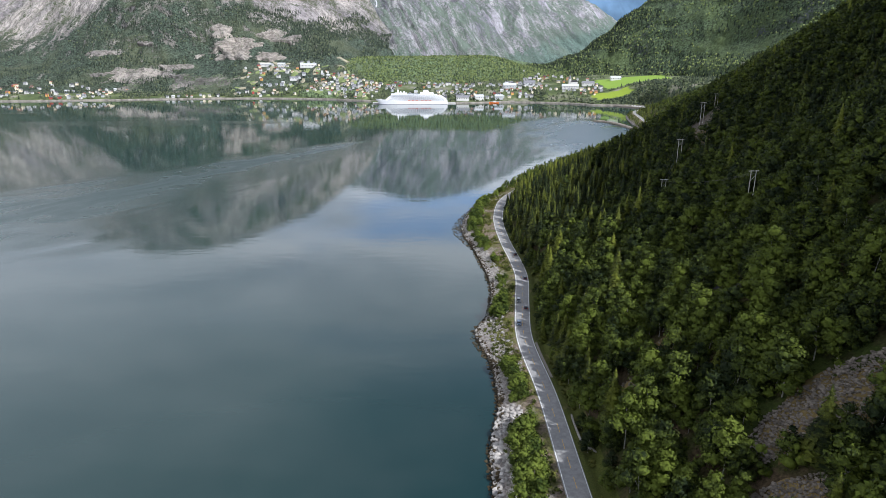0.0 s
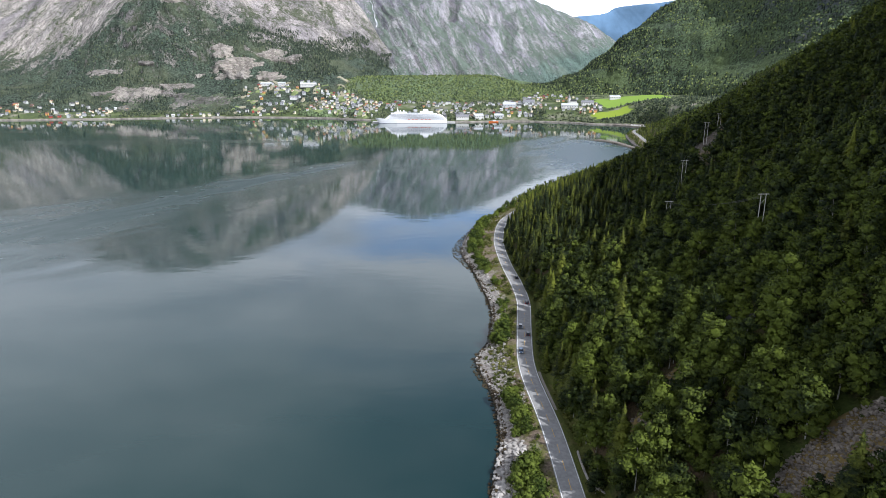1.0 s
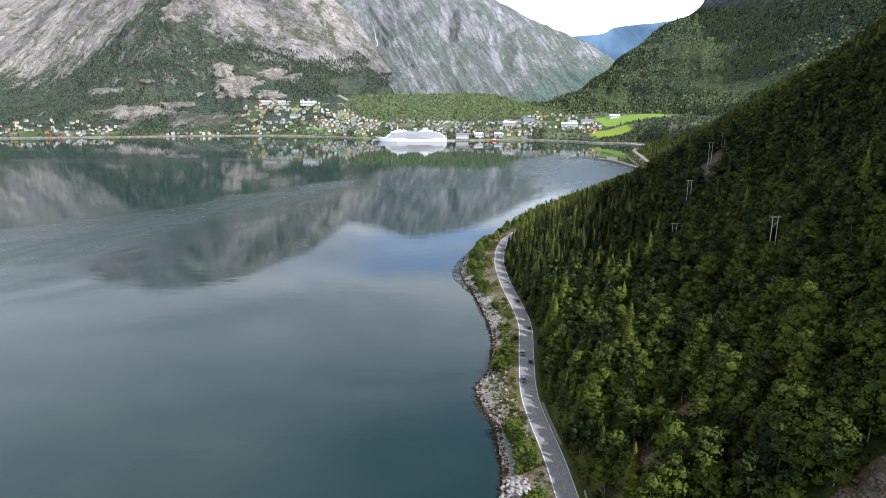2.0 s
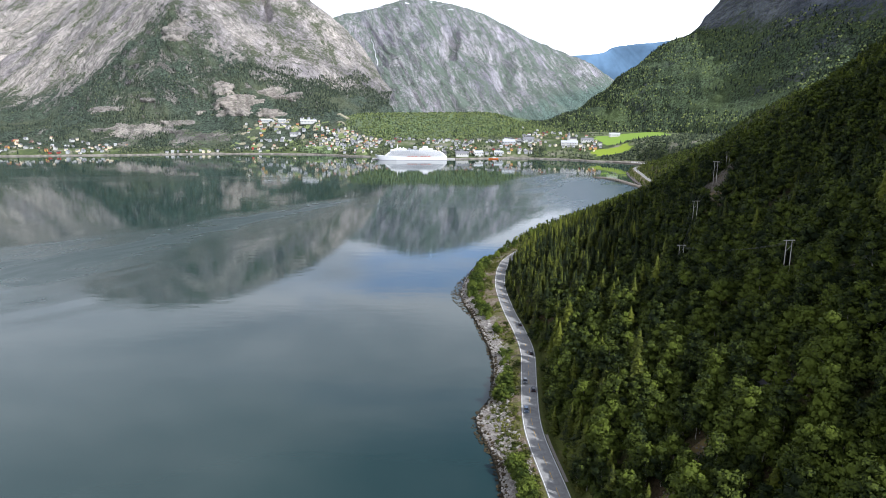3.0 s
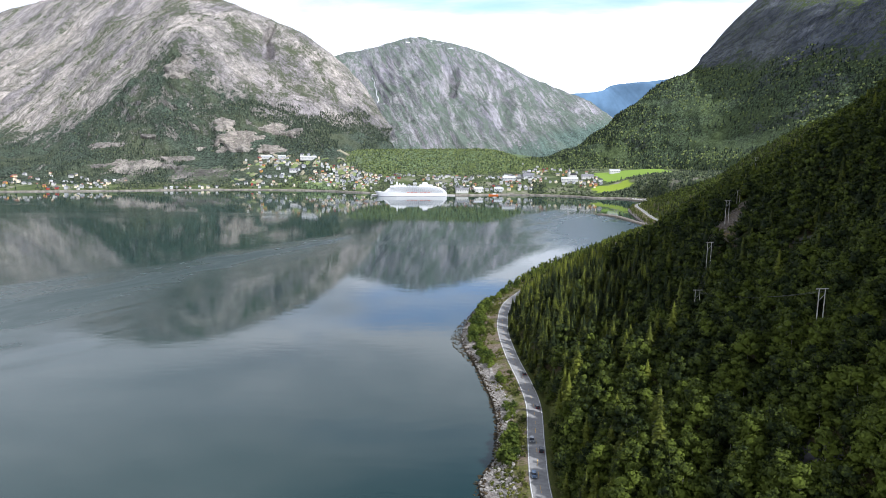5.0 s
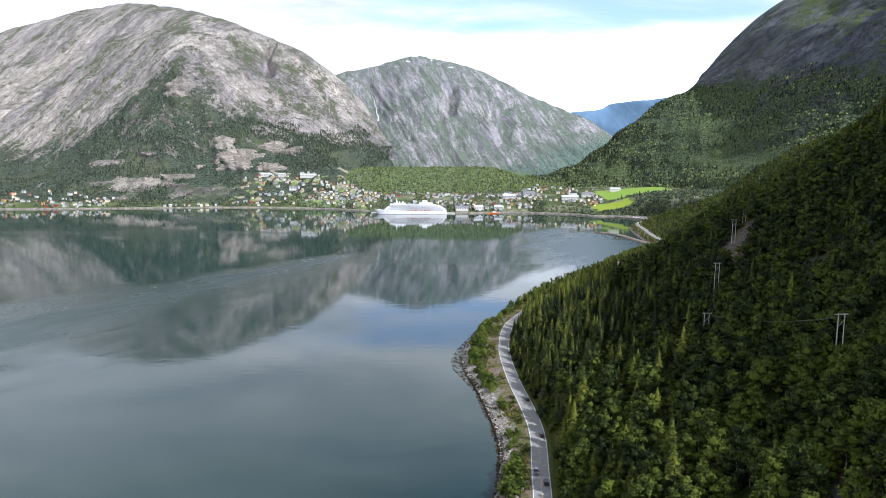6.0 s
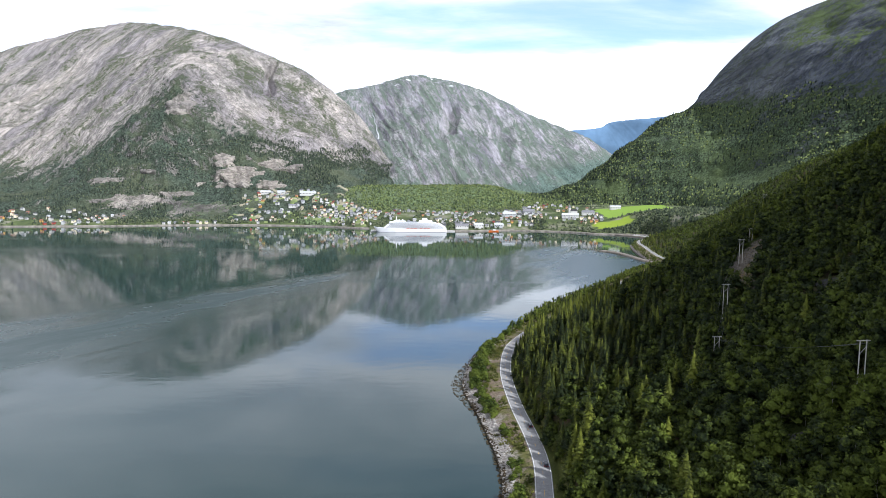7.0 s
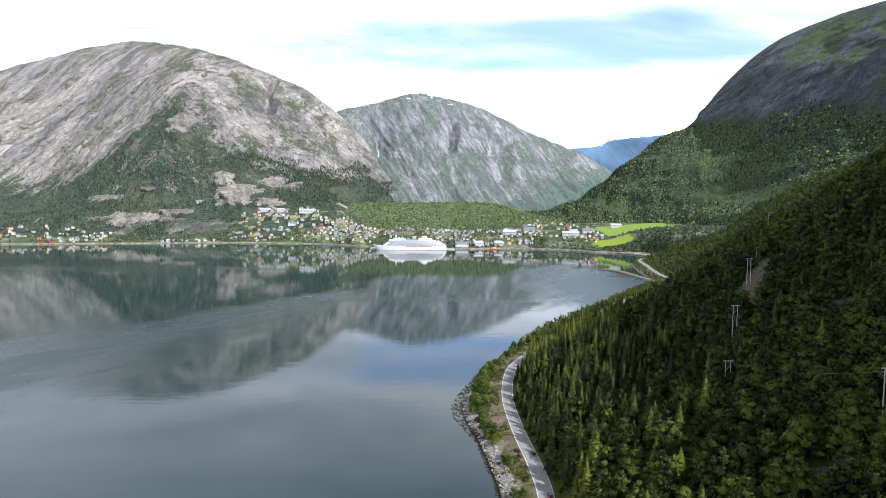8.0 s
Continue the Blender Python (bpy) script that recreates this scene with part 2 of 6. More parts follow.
def shore_material():
    m, nt, b = material("stony_shore", 0.95, 0.2)
    pos = place(nt)[0]
    sep = nt.nodes.new("ShaderNodeSeparateXYZ")
    nt.links.new(pos, sep.inputs[0])
    a = noise_(nt, pos, 0.09, 5.0, 0.6)
    f = noise_(nt, pos, 1.1, 7.0, 0.72)
    stone = mix(nt, ramp(nt, f, (0.38, 0.0), (0.62, 1.0)), (0.12, 0.10, 0.085), (0.33, 0.30, 0.27))
    turf = mix(nt, ramp(nt, f, (0.35, 0.0), (0.65, 1.0)), (0.050, 0.062, 0.012), (0.13, 0.118, 0.040))
    earth = mix(nt, ramp(nt, f, (0.35, 0.0), (0.65, 1.0)), (0.070, 0.050, 0.032), (0.21, 0.165, 0.12))
    turf = mix(nt, ramp(nt, noise_(nt, pos, 0.14, 4.0, 0.65), (0.44, 0.0), (0.56, 1.0)), turf, earth)
    dry = math_(nt, "ADD", math_(nt, "MULTIPLY", sep.outputs[2], 0.14), math_(nt, "SUBTRACT", math_(nt, "MULTIPLY", a, 1.5), 1.16))
    col = mix(nt, smooth(nt, dry, -0.10, 0.22), stone, turf)
    weed = smooth(nt, math_(nt, "ADD", sep.outputs[2], math_(nt, "MULTIPLY", f, 0.8)), 1.5, 0.7)
    col = mix(nt, weed, col, (0.030, 0.024, 0.012))
    nt.links.new(col, b.inputs["Base Color"])
    bump(nt, b, f, 0.9, 0.5)
    return m


def verge_material():
    m, nt, b = material("verge_grass", 0.9, 0.15)
    pos = place(nt)[0]
    a = noise_(nt, pos, 0.16, 5.0, 0.6)
    f = noise_(nt, pos, 2.2, 6.0, 0.75)
    grass = mix(nt, ramp(nt, f, (0.32, 0.0), (0.68, 1.0)), (0.032, 0.042, 0.008), (0.105, 0.115, 0.024))
    col = mix(nt, ramp(nt, a, (0.56, 0.0), (0.68, 0.8)), grass, (0.13, 0.115, 0.045))
    nt.links.new(col, b.inputs["Base Color"])
    bump(nt, b, f, 1.0, 0.3)
    return m


def meadow_material():
    """Gardens and rough grass, with two mown fields."""
    m, nt, b = material("meadow_and_gardens", 0.95, 0.1)
    pos = place(nt)[0]
    sep = nt.nodes.new("ShaderNodeSeparateXYZ")
    nt.links.new(pos, sep.inputs[0])
    n = noise_(nt, pos, 0.02, 6.0, 0.65)
    f = noise_(nt, pos, 0.15, 6.0, 0.7)
    col = ramp(nt, n, (0.36, (0.045, 0.060, 0.028)), (0.52, (0.085, 0.108, 0.042)), (0.64, (0.19, 0.18, 0.14)))
    wob = math_(nt, "MULTIPLY", math_(nt, "SUBTRACT", n, 0.5), 60.0)
    for x0, x1, y0, y1, shade in FIELDS:
        e = None
        for axis, lo, hi in ((0, x0, x1), (1, y0, y1)):
            c = math_(nt, "ADD", sep.outputs[axis], wob)
            k = math_(nt, "MULTIPLY", smooth(nt, c, lo, lo + 8), smooth(nt, c, hi, hi - 8))
            e = k if e is None else math_(nt, "MULTIPLY", e, k)
        col = mix(nt, e, col, mix(nt, f, tuple(q * 0.8 for q in shade), shade))
    nt.links.new(col, b.inputs["Base Color"])
    bump(nt, b, f, 0.5, 1.0)
    return m


FIELDS = ((440, 640, 1815, 1990, (0.20, 0.30, 0.05)), (398, 500, 1738, 1800, (0.22, 0.29, 0.035)))


def leaf_material(name, dark, light, rough=0.65, twig=0.9):
    """Foliage: tone by stand, tree and leaf, and a fine leafy relief."""
    m, nt, b = material(name, rough, 0.12)
    pos, _, island = place(nt)
    stand = noise_(nt, pos, 0.11, 2.0, 0.5)
    tree = node(nt, "ShaderNodeObjectInfo", out=5)
    sprig = noise_(nt, pos, twig, 3.0, 0.65)
    stand = math_(nt, "ADD", math_(nt, "MULTIPLY", math_(nt, "SUBTRACT", stand, 0.5), 2.3), 0.5)
    fac = math_(nt, "ADD", math_(nt, "MULTIPLY", stand, 0.7), math_(nt, "ADD", math_(nt, "MULTIPLY", island, 0.22), math_(nt, "MULTIPLY", tree, 0.35)))
    fac = math_(nt, "ADD", fac, math_(nt, "MULTIPLY", math_(nt, "SUBTRACT", sprig, 0.5), 1.2))
    col = ramp(nt, fac, (0.36, dark), (0.92, light))
    nt.links.new(col, b.inputs["Base Color"])
    bump(nt, b, sprig, 0.8, 0.7 / twig)
    thin = node(nt, "ShaderNodeBsdfTranslucent", in_Color=col)
    both = node(nt, "ShaderNodeMixShader", in_0=0.18, in_1=b.outputs[0], in_2=thin)
    nt.links.new(both, nt.nodes["Material Output"].inputs[0])
    return m


MAT = {}
MAT["left"] = mountain_material("granite_and_woods", [(-2100, 180), (-1607, 150), (-1298, 290), (-1030, 520), (-800, 330), (-580, 210), (-180, 170)], (0.33, 0.305, 0.285), (0.46, 0.42, 0.385), -1030, 0.66, wood=(0.044, 0.058, 0.042), meadow=(0.115, 0.128, 0.072), streak=0.45, along=0.5, cover=0.06, lean_west=1.25)
# some blue distance haze is mixed into this mountain's rock and greens
MAT["middle"] = mountain_material("hazy_violet_grey_rock", [(-950, 200), (-420, 120), (0, 80), (300, 80), (650, 200), (1300, 340)], (0.33, 0.325, 0.352), (0.435, 0.42, 0.432), -200, 1.5, wood=(0.080, 0.112, 0.094), meadow=(0.140, 0.165, 0.130), cover=0.12, lean_west=-1.2, snow=800, stain=(0.38, 0.35, 0.40), streak=0.2, zone=0.75, high=16.0, grit=0.45, along=0.8)
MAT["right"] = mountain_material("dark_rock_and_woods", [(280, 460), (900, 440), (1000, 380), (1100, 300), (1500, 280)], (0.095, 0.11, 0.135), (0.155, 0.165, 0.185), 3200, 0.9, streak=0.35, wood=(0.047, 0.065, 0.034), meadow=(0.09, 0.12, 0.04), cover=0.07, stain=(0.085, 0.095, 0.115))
MAT["terrace"] = mountain_material("wooded_terrace", [(-900, 900), (900, 900)], (0.2, 0.2, 0.15), (0.3, 0.3, 0.2), 0, 0.1, wood=(0.085, 0.115, 0.055), cover=0.35)
# the ridge's blue is air haze put into its base colour
MAT["far"] = plain("haze_blue_ridge", (0.10, 0.17, 0.26), 1.0, 0, 0.25, 0.006)
MAT["water"] = water_material()
MAT["hillside"] = hillside_material()
MAT["shore"] = shore_material()
MAT["verge"] = verge_material()
MAT["meadow"] = meadow_material()
MAT["seabed"] = plain("seabed_silt", (0.05, 0.06, 0.05), 1.0, 0, 0.3, 0.05)
MAT["asphalt"] = plain("worn_asphalt", (0.22, 0.215, 0.205), 0.85, 0, 0.2, 0.8)
MAT["spruce"] = leaf_material("spruce_needles", (0.014, 0.022, 0.007), (0.132, 0.150, 0.020))
MAT["leaf"] = leaf_material("birch_leaves", (0.012, 0.020, 0.006), (0.096, 0.123, 0.016))
# haze of the distance is mixed into the far tree colours
MAT["far_spruce"] = leaf_material("hazed_spruce_needles", (0.013, 0.021, 0.015), (0.072, 0.092, 0.064), 0.9, 0.25)
MAT["far_leaf"] = leaf_material("hazed_birch_leaves", (0.032, 0.044, 0.027), (0.130, 0.150, 0.085), 0.9, 0.25)
# birch leaves again, lightened to carry the sunshine on terrace and east shelf
MAT["sun_painted_leaf"] = leaf_material("sun_painted_birch_leaves", (0.050, 0.076, 0.026), (0.245, 0.285, 0.105), 0.9, 0.25)
MAT["birch_bark"] = plain("pale_birch_bark", (0.26, 0.245, 0.22), 0.9, 0, 0.45, 2.0)
MAT["bark"] = plain("grey_bark", (0.16, 0.14, 0.12), 0.9, 0, 0.4, 4.0)
MAT["white"] = plain("white_paint", (0.46, 0.455, 0.43), 0.45, 0, 0.03, 0.4)


# ---- mesh helpers ----
def mesh_object(name, verts, faces, mat, smooth_shade=False, parent=None, normals=None):
    """One mesh object from arrays of corners and of faces that all have the same number of corners."""
    verts, faces = np.asarray(verts, np.float32), np.asarray(faces, np.int32)
    me = bpy.data.meshes.new(name)
    k = faces.shape[1]
    me.vertices.add(len(verts))
    me.vertices.foreach_set("co", verts.ravel())
    me.loops.add(faces.size)
    me.loops.foreach_set("vertex_index", faces.ravel())
    me.polygons.add(len(faces))
    me.polygons.foreach_set("loop_start", np.arange(0, faces.size, k, dtype=np.int32))
    me.update(calc_edges=True)
    me.polygons.foreach_set("use_smooth", np.full(len(faces), smooth_shade))
    if normals is not None:
        me.polygons.foreach_set("use_smooth", np.full(len(faces), True))
        me.normals_split_custom_set_from_vertices(np.asarray(normals, np.float32))
    me.materials.append(mat)
    ob = new(name, me)
    if parent:
        ob.parent = parent
    return ob


def part(name, bm, mat, parent, label=""):
    me = bpy.data.meshes.new(name)
    bm.to_mesh(me)
    bm.free()
    me.materials.append(mat)
    ob = new(name, me)
    ob.parent = parent
    return tagged(ob, label) if label else ob


def grid_faces(rows, cols):
    a = (np.arange(rows - 1)[:, None] * cols + np.arange(cols - 1)[None, :]).ravel()
    return np.stack([a, a + 1, a + cols + 1, a + cols], 1)


def curve_through(points, n):
    """n places on a smooth curve through the points (Catmull-Rom)."""
    p = np.asarray(points, float)
    p = np.concatenate([[2 * p[0] - p[1]], p, [2 * p[-1] - p[-2]]])
    u = np.linspace(0, len(p) - 3 - 1e-6, n)
    i = u.astype(int)
    f = (u - i).reshape((-1,) + (1,) * (p.ndim - 1))
    a, b, c, d = p[i], p[i + 1], p[i + 2], p[i + 3]
    return 0.5 * (2 * b + (c - a) * f + (2 * a - 5 * b + 4 * c - d) * f**2 + (3 * b - a - 3 * c + d) * f**3)


def value_noise(x, y, seed=0):
    """Smooth lattice noise, -1 to 1, on arrays."""
    xi, yi = np.floor(x).astype(np.int64), np.floor(y).astype(np.int64)
    fx, fy = x - xi, y - yi
    fx, fy = fx * fx * (3 - 2 * fx), fy * fy * (3 - 2 * fy)

    def h(a, b):
        n = (a * 374761393 + b * 668265263 + seed * 974711) & 0x7FFFFFFF
        n = ((n ^ (n >> 13)) * 1274126177) & 0x7FFFFFFF
        return ((n ^ (n >> 16)) & 0xFFFF) / 32767.5 - 1

    return (h(xi, yi) * (1 - fx) + h(xi + 1, yi) * fx) * (1 - fy) + (h(xi, yi + 1) * (1 - fx) + h(xi + 1, yi + 1) * fx) * fy


def fractal(x, y, size, octaves=5, seed=0, ridged=False):
    total, amp, norm = 0.0, 1.0, 0.0
    for k in range(octaves):
        v = value_noise(x / size + 17.3 * k, y / size - 9.1 * k, seed + k)
        total = total + amp * ((1 - 2 * np.abs(v)) if ridged else v)
        norm, amp, size = norm + amp, amp * 0.52, size * 0.5
    return total / norm


# ---- large land ----
def mountain(name, lines, along, up, mat, rough, size, seed, label, clefts=(), beds=None, crest=0.8):
    """A mountainside laid through lines from its foot to its crest and over to the back, broken up by ridged relief."""
    rows = np.stack([curve_through(line, along) for line in lines])
    grid = curve_through(rows, up)
    x, y, z = grid[..., 0], grid[..., 1], grid[..., 2]
    across = np.gradient(grid, axis=1)
    rise = np.gradient(grid, axis=0)
    n = np.cross(across, rise)
    n /= np.linalg.norm(n, axis=2, keepdims=True) + 1e-9
    p, q = x + 0.35 * y, z * 1.3 + 0.4 * y
    relief = fractal(p, q, size, 5, seed, True) * rough + fractal(p, q, size * 0.16, 4, seed + 40, True) * rough * 0.24
    if beds:
        # short stepped ribs along the dip of the slabs
        apex, east, west = beds
        off = x - apex
        d = z + np.where(off > 0, east, west) * np.abs(off) + 30 * fractal(x, z, 160, 3, seed + 60)
        relief = relief + rough * (0.42 * fractal(d, np.abs(off) * 0.4, 75, 4, seed + 70, True) + 0.16 * fractal(d, np.abs(off) * 0.5, 26, 2, seed + 75))
    v = np.linspace(0, 1, up)[:, None]
    calm = 1 - 0.72 * np.exp(-(((v - crest) / 0.11) ** 2))
    relief = ((relief - relief.mean()) * calm - 0.35 * rough * np.clip((v - 0.5) * 3, 0, 1)) * np.clip(v * 6, 0.05, 1)
    for (xa, za), (xb, zb), half, deep in clefts:
        f = np.clip(((z - za) / (zb - za)), 0, 1)
        off = np.abs(x - (xa + (xb - xa) * f) - 9 * np.sin(z * 0.035)) / half
        inside = np.clip((z - min(za, zb)) / 40, 0, 1) * np.clip((max(za, zb) - z) / 40, 0, 1)
        relief = relief - deep * np.clip(1 - off, 0, 1) ** 0.7 * inside
    grid = grid + n * relief[..., None]
    ob = mesh_object(name, grid.reshape(-1, 3), grid_faces(up, along), mat, True)
    tagged(ob, label, "mountain", kind="structure")
    return grid


LEFT = [
    [(-1345, 1714, -6), (-1087, 1785, -6), (-878, 1849, -6), (-729, 1904, -6), (-546, 1938, -6), (-362, 1918, -6), (-223, 1845, -6), (-120, 1830, -20)],
    [(-1680, 2127, 41), (-1302, 2127, 58), (-1063, 2227, 83), (-876, 2277, 114), (-659, 2327, 159), (-443, 2327, 162), (-322, 2377, 140), (-130, 2477, 60)],
    [(-2043, 2577, 167), (-1607, 2577, 124), (-1298, 2577, 273), (-1000, 2577, 502), (-774, 2577, 354), (-557, 2627, 251), (-413, 2777, 191), (-237, 2927, 160)],
    [(-2398, 3027, 457), (-1904, 3077, 495), (-1473, 3027, 619), (-1133, 2977, 700), (-875, 3077, 570), (-590, 3077, 406), (-420, 3177, 310), (-252, 3277, 222)],
    [(-2717, 3427, 661), (-2165, 3527, 867), (-1687, 3527, 959), (-1360, 3527, 931), (-1005, 3527, 847), (-678, 3527, 690), (-444, 3577, 490), (-285, 3577, 247)],
    [(-2800, 3650, 450), (-2250, 3780, 650), (-1780, 3800, 720), (-1430, 3800, 700), (-1060, 3800, 600), (-720, 3800, 430), (-480, 3800, 280), (-300, 3800, 120)],
]
MIDDLE = [
    [(-765, 3100, 50), (-418, 3100, 60), (-245, 3100, 70), (-72, 3100, 70), (189, 3100, 70), (449, 3100, 50), (739, 3100, 40), (1056, 3100, 40)],
    [(-765, 3377, 75), (-418, 3377, 99), (-245, 3377, 107), (-72, 3377, 109), (189, 3377, 106), (449, 3377, 80), (739, 3377, 63), (1056, 3377, 67)],
    [(-949, 4177, 334), (-542, 4077, 332), (-282, 4077, 474), (-56, 4127, 516), (228, 4177, 488), (515, 4177, 403), (875, 4177, 318), (1236, 4177, 197)],
    [(-1156, 4727, 703), (-595, 4757, 829), (-353, 4777, 895), (-142, 4777, 922), (258, 4777, 828), (581, 4727, 668), (1018, 4677, 482), (1316, 4577, 264)],
    [(-1180, 4800, 500), (-600, 4850, 600), (-360, 4870, 650), (-150, 4870, 650), (270, 4860, 600), (600, 4820, 450), (1040, 4770, 300), (1330, 4680, 150)],
]
# last column: a high ridge out of view, added to shade the cliffs
RIGHT = [
    [(270, 2150, 45), (380, 2080, 45), (470, 1990, 45), (560, 1900, 50), (630, 1760, 50), (660, 1500, 45), (690, 1330, 45), (740, 1150, 50), (900, 1020, 60), (1150, 880, 60)],
    [(287, 2327, 64), (406, 2227, 71), (495, 2127, 71), (582, 2057, 73), (663, 1897, 72), (705, 1637, 74), (752, 1427, 81), (824, 1277, 87), (978, 1177, 111), (1290, 1040, 420)],
    [(306, 2477, 77), (452, 2477, 104), (572, 2457, 161), (684, 2457, 256), (815, 2427, 345), (962, 2277, 378), (949, 1857, 325), (1018, 1577, 301), (1140, 1377, 323), (1390, 1200, 770)],
    [(325, 2627, 83), (480, 2627, 116), (613, 2627, 180), (710, 2627, 265), (895, 2627, 393), (1003, 2427, 510), (1046, 2057, 543), (1130, 1757, 495), (1235, 1497, 530), (1480, 1270, 1010)],
    [(350, 2827, 86), (518, 2827, 124), (660, 2827, 190), (754, 2827, 267), (1029, 2797, 440), (1045, 2577, 545), (1085, 2277, 615), (1185, 2027, 640), (1265, 1615, 640), (1600, 1350, 1100)],
    [(382, 3077, 86), (565, 3077, 127), (720, 3077, 199), (823, 3077, 284), (1135, 3127, 470), (1175, 2877, 612), (1225, 2577, 738), (1370, 2377, 797), (1520, 1977, 805), (1880, 1640, 960)],
    [(400, 3300, 40), (590, 3300, 60), (760, 3300, 90), (880, 3300, 150), (1300, 3300, 350), (1400, 3100, 500), (1500, 2900, 700), (1700, 2700, 760), (1900, 2300, 740), (2300, 1900, 760)],
]
FAR = [
    [(620, 4650, 150), (900, 4650, 150), (1220, 4650, 150), (1480, 4600, 150), (1700, 4400, 150), (2100, 4000, 150)],
    [(629, 4727, 260), (913, 4727, 264), (1238, 4727, 267), (1506, 4677, 269), (1747, 4477, 265), (2147, 4077, 258)],
    [(640, 4830, 490), (928, 4830, 542), (1132, 4815, 564), (1232, 4815, 605), (1525, 4710, 630), (1829, 4527, 671)],
    [(640, 4880, 350), (928, 4880, 350), (1132, 4860, 350), (1232, 4860, 350), (1525, 4760, 350), (1840, 4580, 350)],
]
TERRACE = [
    [(-424, 1948, 6), (-250, 1900, 2), (-146, 1915, -2), (27, 1935, 5), (170, 1965, 5), (291, 1935, 8), (390, 1905, 8)],
    [(-424, 1960, 20), (-247, 1930, 22), (-146, 1960, 25), (27, 1980, 30), (170, 2010, 30), (291, 1980, 32), (390, 1950, 35)],
    [(-424, 2057, 40), (-247, 2027, 43), (-146, 2057, 46), (27, 2077, 53), (170, 2107, 53), (291, 2077, 52), (390, 2047, 54)],
    [(-467, 2257, 93), (-314, 2257, 112), (-162, 2257, 117), (29, 2257, 120), (172, 2257, 119), (287, 2257, 84), (402, 2207, 66)],
    [(-540, 2700, 118), (-330, 2700, 119), (-180, 2700, 120), (29, 2700, 121), (172, 2700, 121), (330, 2700, 105), (470, 2700, 85)],
]
VILLAGE = [
    [(-205, 1822, -6), (-100, 1790, -6), (24, 1770, -6), (177, 1814, -6), (322, 1771, -6), (394, 1701, -6), (502, 1672, -6), (530, 1540, -6)],
    [(-205, 1850, 5), (-100, 1818, 4), (24, 1798, 4), (177, 1842, 5), (322, 1799, 6), (402, 1729, 7), (512, 1690, 8), (550, 1550, 10)],
    [(-238, 1957, 29), (-106, 1957, 35), (59, 1957, 37), (208, 1957, 39), (348, 1917, 42), (483, 1877, 50), (556, 1677, 54), (634, 1477, 60)],
    [(-266, 2177, 50), (-119, 2177, 55), (66, 2177, 57), (231, 2177, 59), (391, 2147, 64), (536, 2077, 69), (663, 1897, 72), (728, 1627, 77)],
]
grid_left = mountain("mountain_west", LEFT, 480, 260, MAT["left"], 38, 280, 3, "pale grey granite mountain with dark woods on its lower slopes", (((-870, 770), (-800, 515), 17, 60), ((-640, 330), (-520, 180), 20, 12)), (-1030, 0.66, 1.25))
grid_middle = mountain("mountain_north", MIDDLE, 420, 230, MAT["middle"], 42, 380, 11, "violet-grey rocky mountain with green ledges and snow patches", (((52, 700), (31, 430), 55, 95), ((-560, 760), (-390, 380), 45, 16), ((420, 560), (330, 230), 60, 40)), (-200, 1.5, -1.2), 0.75)
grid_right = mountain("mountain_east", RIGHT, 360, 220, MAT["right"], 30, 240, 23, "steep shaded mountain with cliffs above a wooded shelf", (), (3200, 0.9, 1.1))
grid_far = mountain("mountain_far", FAR, 120, 30, MAT["far"], 10, 200, 31, "distant mountain ridge coloured blue by painted haze")
grid_terrace = mountain("terrace_hill", TERRACE, 160, 60, MAT["terrace"], 4, 120, 37, "low flat-topped wooded terrace behind the village")
grid_village = mountain("village_ground", VILLAGE, 240, 70, MAT["meadow"], 2, 120, 41, "gently rising green ground under the village")

# the near bank: shoreline, road and hillside
SHORE = [(-400, -10), (-100, 2), (70, 10), (147, 13.3), (169, 13.8), (195, 18.3), (225, 18), (256, 13.3), (276, 20), (318, 24), (374, 19.5), (436, 12), (502, 23), (572, 50),
         (632, 75), (705, 113), (856, 203), (950, 258), (1040, 322), (1110, 332), (1240, 352), (1391, 386), (1480, 440), (1560, 500), (1660, 580)]
ROAD = [(-400, 22), (-100, 29), (70, 35.5), (140, 35.2), (193, 35.0), (239, 32.8), (277, 36.1), (315, 40.3), (345, 40.2), (382, 38.2), (425, 37.6), (456, 39.4), (495, 45),
        (525, 54), (580, 79), (652, 120), (760, 180), (860, 240), (950, 294), (1039, 340), (1103, 348), (1240, 372), (1391, 404), (1480, 460), (1560, 530), (1660, 620)]


def table(points):
    p = curve_through(points, 4000)
    return lambda y: np.interp(y, p[:, 0], p[:, 1])


shore_x, road_x = table(SHORE), table(ROAD)
HALF = 3.3


def road_z(y):
    return 5.2 + np.interp(y, [0, 520, 850, 1040, 1660], [0.2, 0.4, 3.0, 3.8, 4.5])


def steep(y):
    return np.interp(y, [-400, 130, 180, 245, 330, 375, 430, 600, 850, 1000, 1660], [0.80, 0.80, 0.74, 0.62, 0.54, 0.52, 0.55, 0.55, 0.48, 0.42, 0.40])


